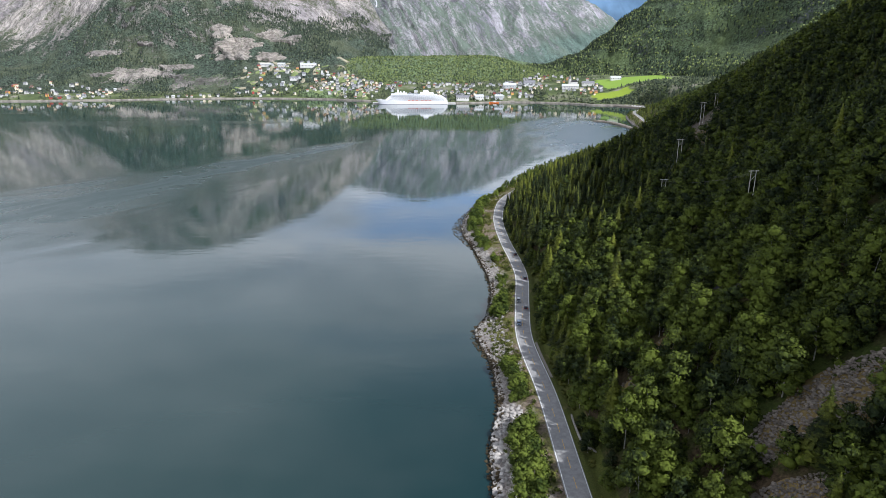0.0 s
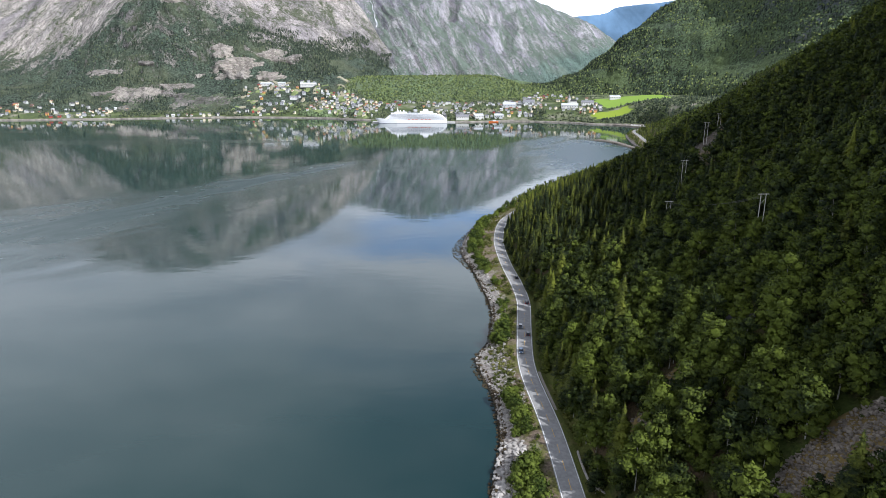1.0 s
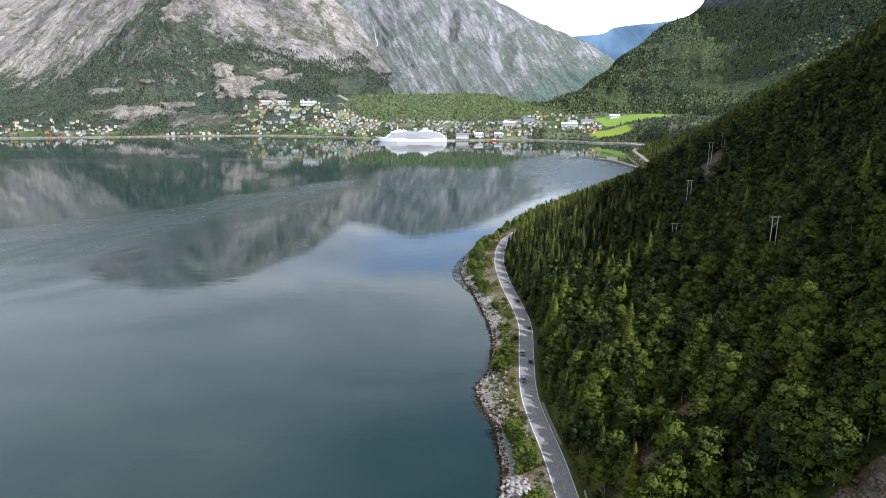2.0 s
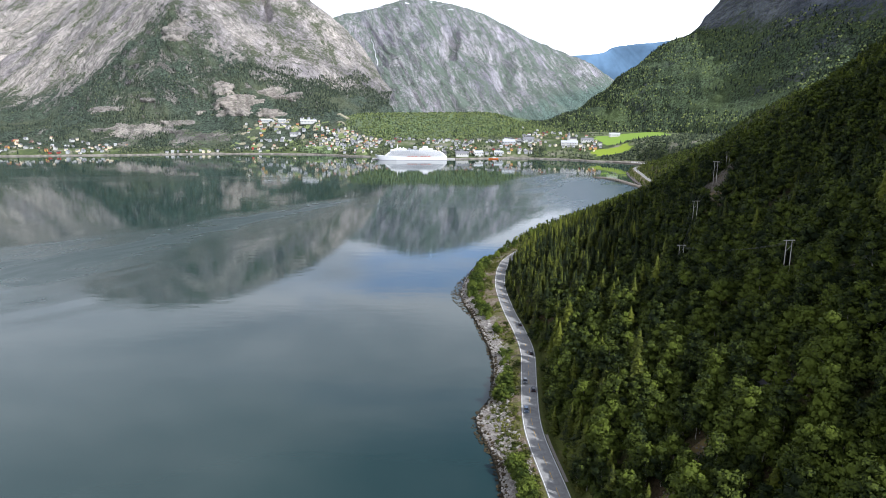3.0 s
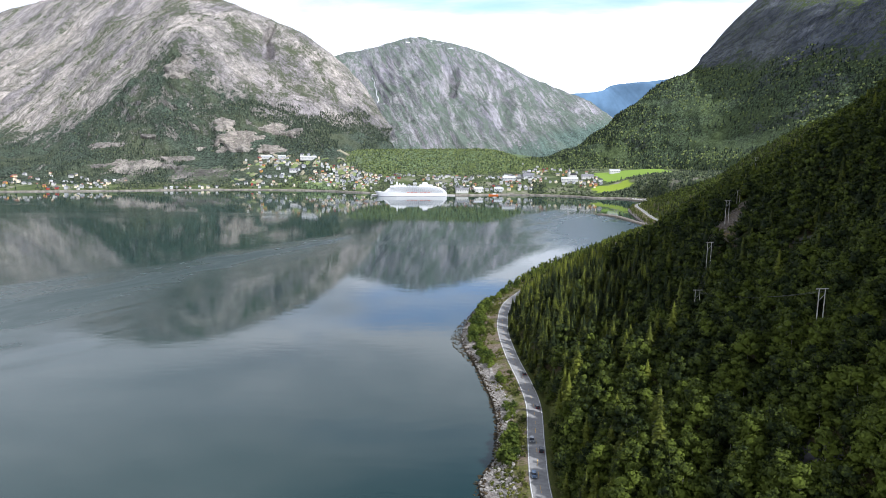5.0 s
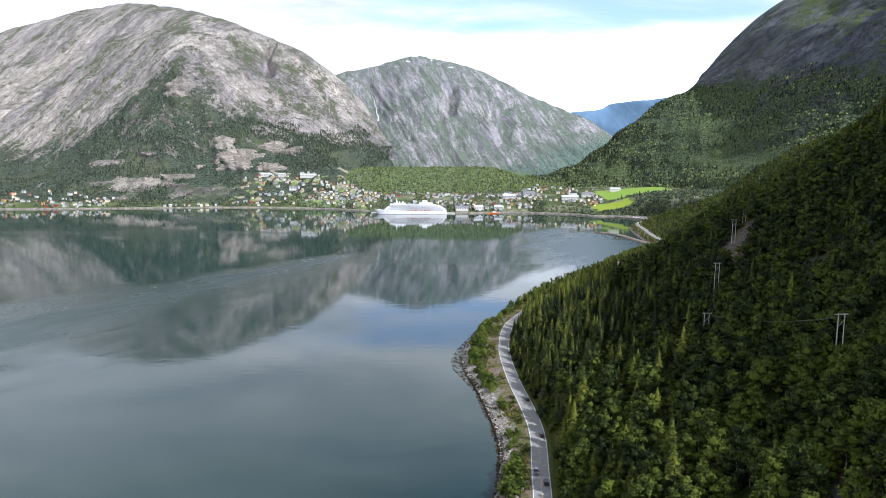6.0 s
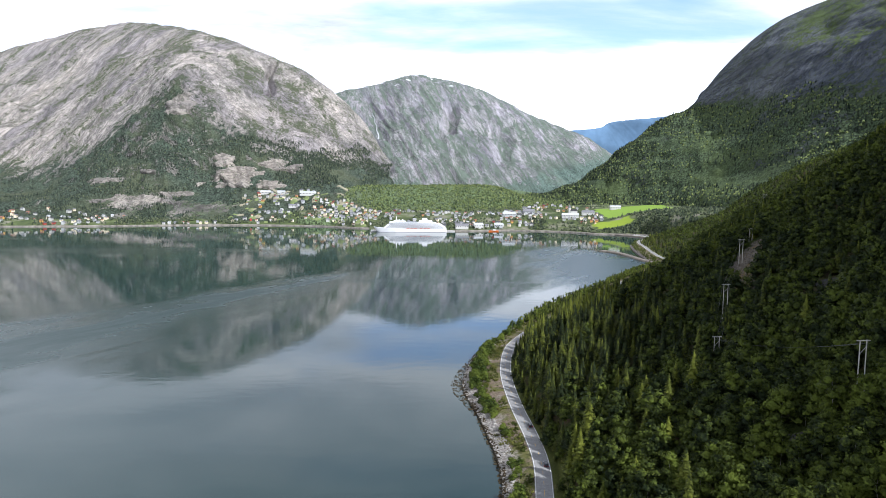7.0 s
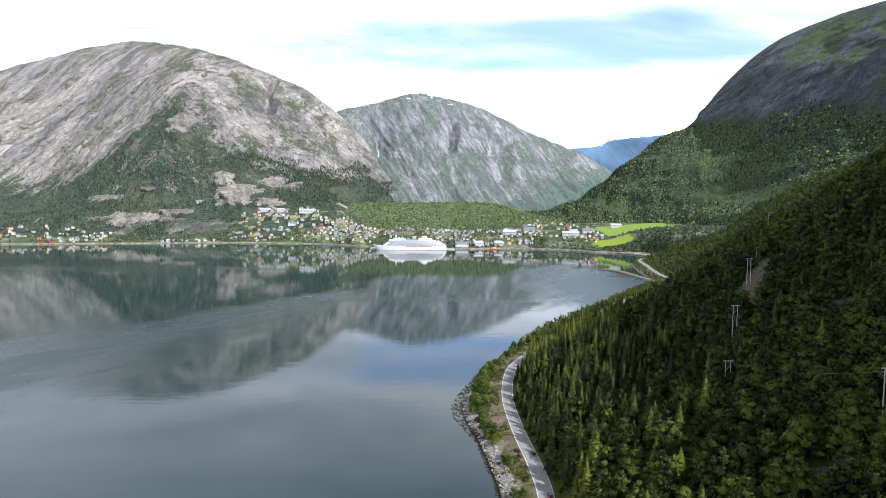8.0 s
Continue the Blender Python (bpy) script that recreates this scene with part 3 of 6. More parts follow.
def bank_z(x, y):
    x, y = np.asarray(x, float), np.asarray(y, float)
    w, zr, xs = x - road_x(y), road_z(y), shore_x(y)
    left = road_x(y) - HALF - 1.0
    u = (x - xs) / np.maximum(left - xs, 1.0)
    strip = zr * np.clip(u, 0, 1) ** 0.62 + fractal(x, y, 9, 3, 5) * 0.5 * np.clip(u * 4, 0, 1) * np.clip((1 - u) * 5, 0, 1)
    sea = np.maximum(-0.55 * np.maximum(xs - x, 0), -14.0)
    e = np.maximum(w - HALF - 1.0, 0)
    ditch = -0.55 * np.exp(-((e - 2.2) / 1.1) ** 2)
    k = steep(y)
    rise = np.maximum(w - 8.5, 0)
    up = k * rise + 5.0 * (1 - np.exp(-rise / 7)) * np.clip((700 - y) / 300, 0.2, 1) + 0.12 * np.maximum(w - 170, 0) + 0.16 * np.maximum(w - 420, 0)
    # the slope steepens out of view: a crag added to shade the upper woods
    shade_crag = np.clip(np.minimum(1.6 * np.maximum(w - np.maximum(115, 0.74 * y - 10), 0), k * 41.5 + 13 + 1.13 * (w - 50) - up), 0, None)
    up = up + shade_crag * np.clip((1000 - y) / 200, 0, 1)
    up = np.where(up > 330, 330 + (up - 330) * 0.15, up)
    # a hollow in the slope beyond the bend
    up = up - 13 * np.exp(-((w - 78) / 38) ** 2 - ((y - 575) / 150) ** 2) - 5 * np.exp(-((w - 35) / 30) ** 2 - ((y - 790) / 120) ** 2)
    relief = fractal(x, y, 60, 5, 71) * np.clip(rise / 30, 0, 1) * 5 + fractal(x, y, 240, 3, 77) * np.clip(rise / 150, 0, 1) * 22
    hill = zr - 0.12 + ditch + up + relief
    z = np.where(w > HALF + 1.0, hill, np.where(w > -HALF - 1.0, zr - 0.12, np.where(x > xs, strip - 0.12 * np.clip(u, 0, 1), sea)))
    return z


def bank():
    ys = np.concatenate([np.arange(-400, 60, 10), np.arange(60, 640, 2.0), np.arange(640, 1661, 6.0)])
    s = np.concatenate([np.linspace(0, 1, 9)[:-1] * 0 - np.array([60, 30, 14, 7, 4, 2.2, 1, 0.4]), ])
    inner = np.linspace(0, 1, 16)
    right = np.concatenate([np.linspace(-HALF - 0.9, HALF + 0.9, 5), HALF + 1 + np.cumsum(np.linspace(0.5, 2.4, 22)), 34 + np.cumsum(np.linspace(2.4, 7, 60)), 330 + np.cumsum(np.linspace(10, 60, 30))])
    rows = []
    for y in ys:
        a, r = shore_x(y), road_x(y)
        rows.append(np.concatenate([a + s, a + (r - HALF - 1.0 - a) * inner, r + right]))
    x = np.array(rows)
    y = np.repeat(ys[:, None], x.shape[1], 1)
    v = np.stack([x, y, bank_z(x, y)], -1)
    a, b = len(s) + len(inner), len(s) + len(inner) + 12
    for name, lo, hi, mat, label in (("shore_bank", 0, a + 2, "shore", "stony bank with dry grass between road and water"),
                                     ("verge", a + 1, b, "verge", "green grass verge and ditch beside the road"),
                                     ("hillside", b - 1, x.shape[1], "hillside", "steep soil and grass slope under the woods")):
        p = v[:, lo:hi]
        ob = mesh_object(name, p.reshape(-1, 3), grid_faces(*p.shape[:2]), MAT[mat], True)
        tagged(ob, label, "bank", kind="structure")


bank()


def flat_sheet(name, z, mat, label, category):
    v = [(-6000, -3000, z), (6000, -3000, z), (6000, 6000, z), (-6000, 6000, z)]
    ob = mesh_object(name, v, [(0, 1, 2, 3)], mat)
    return tagged(ob, label, category, kind="structure")


flat_sheet("ground", -15.0, MAT["seabed"], "dark silty bed of the fjord", "ground")
flat_sheet("water", 0.0, MAT["water"], "calm green-grey fjord water with wind patches", "water")


def road():
    ys = np.arange(-300, 1500, 3.0)
    x = road_x(ys)
    dx = np.gradient(x, ys)
    n = np.stack([np.ones_like(dx), -dx], 1) / np.sqrt(1 + dx**2)[:, None]
    offs = np.array([-HALF - 0.25, -HALF, -1.6, 0, 1.6, HALF, HALF + 0.25])
    crown = np.array([-0.25, 0.0, 0.03, 0.06, 0.03, 0.0, -0.25])
    v = np.zeros((len(ys), len(offs), 3))
    v[..., 0] = x[:, None] + n[:, 0:1] * offs
    v[..., 1] = ys[:, None] + n[:, 1:2] * offs
    v[..., 2] = road_z(ys)[:, None] + crown
    ob = mesh_object("road", v.reshape(-1, 3), grid_faces(len(ys), len(offs)), MAT["asphalt"])
    tagged(ob, "two-lane grey asphalt road along the shore", "road", kind="structure")


road()


# ---- trees ----


def faced(q, soft):
    """Turns each four-cornered blade so that its front looks along its shading direction."""
    front = np.cross(q[:, 2] - q[:, 0], q[:, 3] - q[:, 1])
    back = (front * soft).sum(1) < 0
    q[back] = q[back][:, ::-1]
    return q


def rough_ball(r):
    """A lumpy closed ball of twelve four-cornered faces, radius about one."""
    cube = [(x, y, z) for x in (-1, 1) for y in (-1, 1) for z in (-1, 1)]
    tips = [(2, 0, 0), (-2, 0, 0), (0, 2, 0), (0, -2, 0), (0, 0, 2), (0, 0, -2)]
    v, f = np.array(cube + tips, float) / 1.87, []
    for i in range(6):
        for j in range(i + 1, 6):
            if np.dot(tips[i], tips[j]) == 0:
                c = [k for k in range(8) if np.dot(cube[k], tips[i]) > 0 and np.dot(cube[k], tips[j]) > 0]
                f.append((8 + i, c[0], 8 + j, c[1]))
    f = np.array(f)
    q = v[f]
    n = np.cross(q[:, 2] - q[:, 0], q[:, 3] - q[:, 1])
    back = (n * q.mean(1)).sum(1) < 0
    f[back] = f[back][:, ::-1]
    return v * r.uniform(0.78, 1.16, (len(v), 1)), f, v


def unit(a):
    return a / np.linalg.norm(a, axis=-1, keepdims=True)


def broadleaf_crown(height, spread, lobes, leaves, leaf, seed):
    """Dense leafy lobes stepped up a rounded crown, each overlaid with small bent leaf blades; returns corners, faces and shading directions."""
    r = np.random.default_rng(seed)
    f = np.arange(lobes) / max(1, lobes - 1)
    a = np.arange(lobes) * 2.4 + r.uniform(-0.5, 0.5, lobes)
    reach = spread * (0.36 * np.sqrt(np.clip(1.08 - f, 0, 1)) * r.uniform(0.6, 1.15, lobes))
    reach[-1] *= 0.3
    lc = np.stack([np.cos(a) * reach, np.sin(a) * reach, height * (0.26 + 0.62 * f + r.uniform(-0.05, 0.05, lobes))], 1)
    lr = spread * r.uniform(0.19, 0.30, lobes) * (1.12 - 0.35 * f) * (9 / lobes) ** 0.3
    verts, faces, normals, base = [], [], [], 0
    mid = np.array([0, 0, height * 0.45])
    for c, rad in zip(lc, lr):
        v, q, n = rough_ball(r)
        v = v * rad * 0.68 * np.array([1, 1, 0.86]) + c
        verts.append(v)
        faces.append(q + base)
        normals.append(unit(n + 0.55 * unit(v - mid) + [0, 0, 0.1]))
        base += len(v)
    pick = r.choice(lobes, leaves, p=lr**2 / (lr**2).sum())
    d = unit(r.normal(0, 1, (leaves, 3)))
    d[:, 2] = np.where(r.random(leaves) < 0.75, np.abs(d[:, 2]), d[:, 2])
    c = lc[pick] + d * (lr[pick] * r.uniform(0.72, 1.2, leaves))[:, None] * np.array([1, 1, 0.86])
    nrm = unit(d + r.normal(0, 0.6, (leaves, 3)))
    t = unit(np.cross(nrm, r.normal(0, 1, (leaves, 3))))
    b = np.cross(nrm, t)
    s = (leaf * r.uniform(0.6, 1.3, leaves))[:, None]
    q = np.stack([c - t * s, c - b * s * 0.6 + nrm * s * 0.15, c + t * s, c + b * s * 0.6 - nrm * s * 0.1], 1)
    soft = unit(d * 0.85 + nrm * 0.5 + np.array([0, 0, 0.15]) + 0.45 * unit(c - mid))
    q = faced(q, soft)
    verts.append(q.reshape(-1, 3))
    faces.append(np.arange(leaves * 4).reshape(-1, 4) + base)
    normals.append(np.repeat(soft, 4, 0))
    return np.concatenate(verts), np.concatenate(faces), np.concatenate(normals)


def spruce_crown(height, spread, whorls, fronds, seed):
    """A ragged stack of dense skirts with tiers of drooping fronds over it, each a folded blade, narrowing to a thin tip."""
    r = np.random.default_rng(seed)
    quads, soft = [], []
    tiers = max(4, whorls // 3)
    for k in range(tiers):
        f0, f1 = k / tiers, min(1.0, (k + 1.9) / tiers)
        n = 7
        turn = r.uniform(0, 6.28)
        out = [spread * 0.55 * (1 - f0) ** 0.85 * r.uniform(0.75, 1.15) + 0.1 for _ in range(n)]
        drop = [r.uniform(-0.5, 0.3) * height / tiers for _ in range(n)]
        for j in range(n):
            a, b = turn + 2 * math.pi * j / n, turn + 2 * math.pi * (j + 1) / n
            i = (j + 1) % n
            top = spread * 0.25 * (1 - f1) + 0.04
            z0, z1 = height * (0.08 + 0.9 * f0), height * (0.08 + 0.9 * f1)
            quads.append([(math.cos(a) * out[j], math.sin(a) * out[j], z0 + drop[j]), (math.cos(b) * out[i], math.sin(b) * out[i], z0 + drop[i]), (math.cos(b) * top, math.sin(b) * top, z1), (math.cos(a) * top, math.sin(a) * top, z1)])
            m = (a + b) / 2
            soft.append((math.cos(m), math.sin(m), 0.45))
    for k in range(whorls):
        f = (k + 0.5) / whorls
        z = height * (0.08 + 0.91 * f)
        reach = spread * (1 - f) ** 0.85 * (0.85 + 0.3 * r.random()) + 0.12
        n = max(4, round(fronds * (1 - 0.5 * f)))
        for j in range(n):
            a = 2 * math.pi * (j + r.uniform(-0.4, 0.4)) / n + k * 0.7
            L = reach * r.uniform(0.7, 1.2)
            wd = L * 0.26 + 0.14
            dx, dy = math.cos(a), math.sin(a)
            px, py = -dy * wd, dx * wd
            drop = L * r.uniform(0.25, 0.6)
            zz = z + r.uniform(-0.6, 0.6) * height / whorls
            quads.append([(dx * L * 0.3, dy * L * 0.3, zz + 0.15 * L), (dx * L * 0.7 + px, dy * L * 0.7 + py, zz - drop * 0.8), (dx * L, dy * L, zz - drop * 0.7), (dx * L * 0.7 - px, dy * L * 0.7 - py, zz - drop * 0.8)])
            soft.append((dx + r.normal(0, 0.35), dy + r.normal(0, 0.35), r.uniform(0.1, 0.8)))
    q, soft = np.array(quads), unit(np.array(soft))
    q = faced(q, soft)
    return q.reshape(-1, 3), np.arange(len(q) * 4).reshape(-1, 4), np.repeat(soft, 4, 0)


def trunk_shape(height, radius, limbs, seed, sides=6):
    """A tapered, slightly bent trunk with limbs that fork off."""
    r = np.random.default_rng(seed)
    vs, fs = [], []

    def tube(path, r0, r1):
        base = len(vs)
        for i, p in enumerate(path):
            rad = r0 + (r1 - r0) * i / (len(path) - 1)
            for s in range(sides):
                a = 2 * math.pi * s / sides
                vs.append((p[0] + math.cos(a) * rad, p[1] + math.sin(a) * rad, p[2]))
        for i in range(len(path) - 1):
            for s in range(sides):
                a, b = base + i * sides + s, base + i * sides + (s + 1) % sides
                fs.append((a, b, b + sides, a + sides))

    bend = r.normal(0, 0.03 * height, (4, 2))
    spine = [(bend[i, 0] * i / 3, bend[i, 1] * i / 3, height * i / 3 - (0.6 if i == 0 else 0)) for i in range(4)]
    tube(spine, radius, radius * 0.2)
    for _ in range(limbs):
        f = r.uniform(0.35, 0.8)
        a, L = r.uniform(0, 6.28), height * r.uniform(0.12, 0.2)
        p0 = (bend[2, 0] * f, bend[2, 1] * f, height * f)
        tube([p0, (p0[0] + math.cos(a) * L * 0.6, p0[1] + math.sin(a) * L * 0.6, p0[2] + L * 0.5), (p0[0] + math.cos(a) * L, p0[1] + math.sin(a) * L, p0[2] + L)], radius * 0.4, radius * 0.1)
    return np.array(vs), np.array(fs)


def forest(name, xyz, kinds, size, turn, templates, mat, label, category="trees"):
    """Many trees in one mesh: each a turned and scaled copy of one of the templates."""
    vs, fs, ns, base = [], [], [], 0
    for k, (tv, tf, *tn) in enumerate(templates):
        i = np.nonzero(kinds == k)[0]
        if not len(i):
            continue
        c, s = np.cos(turn[i])[:, None], np.sin(turn[i])[:, None]

        def spun(p):
            return np.stack([p[None, :, 0] * c - p[None, :, 1] * s, p[None, :, 0] * s + p[None, :, 1] * c, np.repeat(p[None, :, 2], len(i), 0)], -1)

        vs.append((spun(tv) * size[i][:, None, None] + xyz[i][:, None, :]).reshape(-1, 3))
        if tn:
            ns.append(spun(tn[0]).reshape(-1, 3))
        fs.append((tf[None] + (np.arange(len(i)) * len(tv))[:, None, None] + base).reshape(-1, tf.shape[1]))
        base += len(i) * len(tv)
    ob = mesh_object(name, np.concatenate(vs), np.concatenate(fs), mat, normals=np.concatenate(ns) if ns else None)
    return tagged(ob, label, category, kind="stuff")


def scattered(y0, y1, w0, w1, step, seed):
    """Jittered places on the hillside, as road distance and length along the fjord."""
    r = np.random.default_rng(seed)
    w, y = np.meshgrid(np.arange(w0, w1, step), np.arange(y0, y1, step))
    w = (w + r.uniform(-0.48, 0.48, w.shape) * step).ravel()
    y = (y + r.uniform(-0.48, 0.48, y.shape) * step).ravel()
    return w, y


def spruce_share(w, y):
    """Where spruces stand rather than birches and alders."""
    core = np.exp(-(((y - 455) / 135) ** 2) - ((w - 20) / 55) ** 2) * 1.3
    shore = np.exp(-((w - 5) / 35) ** 2) * np.clip((y - 355) / 120, 0, 1) * 0.9
    return np.clip(core + shore + 0.12 + 0.25 * fractal(w, y, 70, 2, 91), 0.02, 0.97)


def tree_thing(name, crown, trunk, mats, label):
    """A tree as a thing with its trunk and crown; built once, then copied."""
    base = tagged(new(name), label, "tree", "trees on the slope")
    mesh_object("trunk", *trunk, mats[0], True, base)
    mesh_object("crown", crown[0], crown[1], mats[1], False, base, crown[2])
    return base


SCREES = [(83, 124, 17, 9), (67, 107, 9, 6), (156, 402, 10, 11), (162, 418, 9, 12), (169, 430, 9, 11), (177, 441, 9, 10), (185, 452, 8, 9), (193, 462, 7, 8), (200, 471, 5, 7), (69, 181, 5, 4), (55, 171, 3.5, 5), (125, 226, 5, 6), (123, 175, 7, 5)]
SLABS = [(88, 191, 5, 7), (97, 240, 5, 5), (166, 349, 8, 6), (181, 362, 9, 6)]


def on_scree(x, y):
    """True on the open stony patches of the slope (centre, and half sizes across and along)."""
    hit = np.zeros(np.shape(x), bool)
    for cx, cy, ax, ay in SCREES + SLABS:
        hit |= ((x - cx) / ax) ** 2 + ((y - cy) / ay) ** 2 < 1 + 0.35 * fractal(np.asarray(x), np.asarray(y), 9, 2, 55)
    return hit


POLES = [(119.3, 246, 73.5, 8), (113.6, 328.5, 55.2, 4), (136.7, 374.6, 70.4, 6), (172, 437, 87.5, 10), (201, 487, 91, 8), (285, 640, 112.5, 5)]


def under_line(x, y):
    """True in the small clearings kept open round the power poles."""
    hit = np.zeros(np.shape(x), bool)
    for px, py, _, _ in POLES:
        hit |= (np.abs(x - px + 0.25 * (py - y)) < 4) & (py - y < 9) & (py - y > -3)
    return hit


def stand(y0, y1, w0, w1, step, seed):
    w, y = scattered(y0, y1, w0, w1, step, seed)
    x = road_x(y) + w
    r = np.random.default_rng(seed + 100)
    n = len(w)
    size = r.uniform(0.65, 1.35, n) * np.clip((w - 1) / 10, 0.7, 1) * np.interp(y, [480, 600, 700], [1.0, 0.78, 0.68])
    gaps = fractal(x, y, 26, 2, 63) > 0.62
    keep = ~on_scree(x, y) & ~gaps & ~under_line(x, y)
    kind = r.random(n) < spruce_share(w, y)
    k4, turn = r.integers(0, 4, n), r.uniform(0, 6.28, n)
    xyz = np.stack([x, y, bank_z(x, y) - 0.3], 1)
    return w[keep], y[keep], xyz[keep], kind[keep], size[keep], k4[keep], turn[keep]


# the nearest trees, each a thing
LABELS = ("leafy green birch on the steep slope above the road", "tall dark green spruce on the slope above the road")
SHAPES = ((12, 7.6, 1), (10.5, 6.6, 2), (14, 8.2, 3), (11, 8.0, 4))
TALL = ((13, 1), (15, 2), (11, 3), (16.5, 4))
LEAF_TREES = [tree_thing("birch_tree", broadleaf_crown(h, sp, 14, 950, 0.36, s), trunk_shape(h * 0.72, 0.15, 4, s), (MAT["birch_bark"], MAT["leaf"]), LABELS[0]) for h, sp, s in SHAPES]
FIR_TREES = [tree_thing("spruce_tree", spruce_crown(h, 3.5, 28, 14, s), trunk_shape(h * 0.9, 0.2, 0, s), (MAT["bark"], MAT["spruce"]), LABELS[1]) for h, s in TALL]
used = set()
w, y, xyz, fir, size, k4, turn = stand(104, 250, 9, 88, 5.6, 21)
for i in range(len(w)):
    proto = (FIR_TREES if fir[i] else LEAF_TREES)[k4[i]]
    m = Matrix.LocRotScale(Vector(xyz[i]), Euler((0, 0, turn[i])), None)
    if proto.name in used:
        ob = copy_thing(proto, m)
    else:
        ob = proto
        ob.matrix_world = m
        used.add(proto.name)
    ob.scale = (size[i],) * 3
for proto in LEAF_TREES + FIR_TREES:
    if proto.name not in used:
        proto.matrix_world = pose(52, 262, float(bank_z(52, 262)))


def wood_of(y0, y1, w0, w1, step, seed, leafy, spruces, label, keep_if):
    w, y, xyz, fir, size, k4, turn = stand(y0, y1, w0, w1, step, seed)
    ok = keep_if(w, y, xyz[:, 0])
    for name, mask, temp, mat in (("birch_wood", ~fir & ok, leafy, "leaf"), ("spruce_wood", fir & ok, spruces, "spruce")):
        if mask.any():
            forest(name, xyz[mask], k4[mask], size[mask], turn[mask], temp, MAT[mat], label)


LEAFY_A = [broadleaf_crown(h, sp, 10, 370, 0.47, s) for h, sp, s in SHAPES]
LEAFY_M = [broadleaf_crown(h, sp, 8, 180, 0.58, s) for h, sp, s in SHAPES]
LEAFY_B = [broadleaf_crown(h, sp, 7, 135, 0.74, s) for h, sp, s in SHAPES]
LEAFY_C = [broadleaf_crown(h, sp * 1.1, 4, 26, 1.2, s) for h, sp, s in SHAPES]
SPRUCE_A = [spruce_crown(h, 3.5, 21, 11, s) for h, s in TALL]
SPRUCE_B = [spruce_crown(h, 3.5, 16, 9, s) for h, s in TALL]
SPRUCE_C = [spruce_crown(h, 3.4, 8, 5, s) for h, s in TALL]
wood_of(98, 325, 9, 330, 5.6, 31, LEAFY_A, SPRUCE_A, "dense leafy wood on the steep slope above the road", lambda w, y, x: ((y > 250) | (w > 88)) & (x < 0.71 * y + 15) & (w < 190))
wood_of(34, 104, 9, 130, 5.6, 34, LEAFY_A, SPRUCE_A, "dense leafy wood at the foot of the steep slope", lambda w, y, x: y < 104)
wood_of(98, 325, 190, 330, 6.2, 32, LEAFY_B, SPRUCE_B, "dense leafy wood high on the steep slope", lambda w, y, x: x < 0.71 * y + 15)
UNDER = [broadleaf_crown(h * 0.45, sp * 0.6, 3, 50, 0.42, s) for h, sp, s in SHAPES]
wood_of(104, 300, 9, 90, 5.2, 33, UNDER, UNDER, "low leafy undergrowth between the trees on the slope", lambda w, y, x: w > 10)
wood_of(325, 480, 8, 420, 6.1, 40, LEAFY_M, SPRUCE_B, "dense spruce and birch wood on the slope above the road", lambda w, y, x: x < 0.71 * y + 15)
wood_of(480, 660, 8, 420, 6.3, 41, LEAFY_B, SPRUCE_B, "dense spruce and birch wood on the slope above the road", lambda w, y, x: x < 0.71 * y + 15)
wood_of(660, 1500, 6, 420, 9.2, 51, LEAFY_C, SPRUCE_C, "distant dark green wood on the hillside along the fjord", lambda w, y, x: x < 0.71 * y + 15)
wood_of(-100, 900, 9, 420, 13, 61, LEAFY_C, SPRUCE_C, "dark green wood high on the slope", lambda w, y, x: ((x >= 0.71 * y + 15) | (y < 98)) & ~((y > 34) & (w < 130) & (y < 250)))


# a fringe of trees between the road and the water beyond the bend
r = np.random.default_rng(67)
n = 900
y = np.concatenate([r.uniform(590, 1000, 620), r.uniform(1000, 1480, 280)])
u = r.uniform(0.12, 0.88, n)
a, b = shore_x(y), road_x(y) - HALF - 2.0
x = a + (b - a) * u
xyz = np.stack([x, y, bank_z(x, y) - 0.3], 1)
size = r.uniform(0.35, 0.62, n) * np.where(y > 1000, 0.55, 1.0)
k4, turn, fir = r.integers(0, 4, n), r.uniform(0, 6.28, n), r.random(n) < np.where(y < 900, 0.6, 0.2)
for name, mask, temp, mat in (("birch_wood", ~fir, LEAFY_C, "leaf"), ("spruce_wood", fir, SPRUCE_C, "spruce")):
    forest(name, xyz[mask], k4[mask], size[mask], turn[mask], temp, MAT[mat], "fringe of small dark trees between road and water")


# woods on the far slopes
def cone_tree(height, spread, seed):
    """A small far spruce: two ragged skirts."""
    r = np.random.default_rng(seed)
    vs, fs = [], []
    for z0, z1, rad in ((0.05, 0.62, 1.0), (0.42, 1.0, 0.62)):
        base = len(vs)
        for s in range(5):
            a = 2 * math.pi * s / 5
            k = spread * rad * r.uniform(0.75, 1.2)
            vs.append((math.cos(a) * k, math.sin(a) * k, height * (z0 + r.uniform(-0.03, 0.05))))
        vs.append((0, 0, height * z1))
        fs += [(base + s, base + (s + 1) % 5, base + 5) for s in range(5)]
    return np.array(vs), np.array(fs)


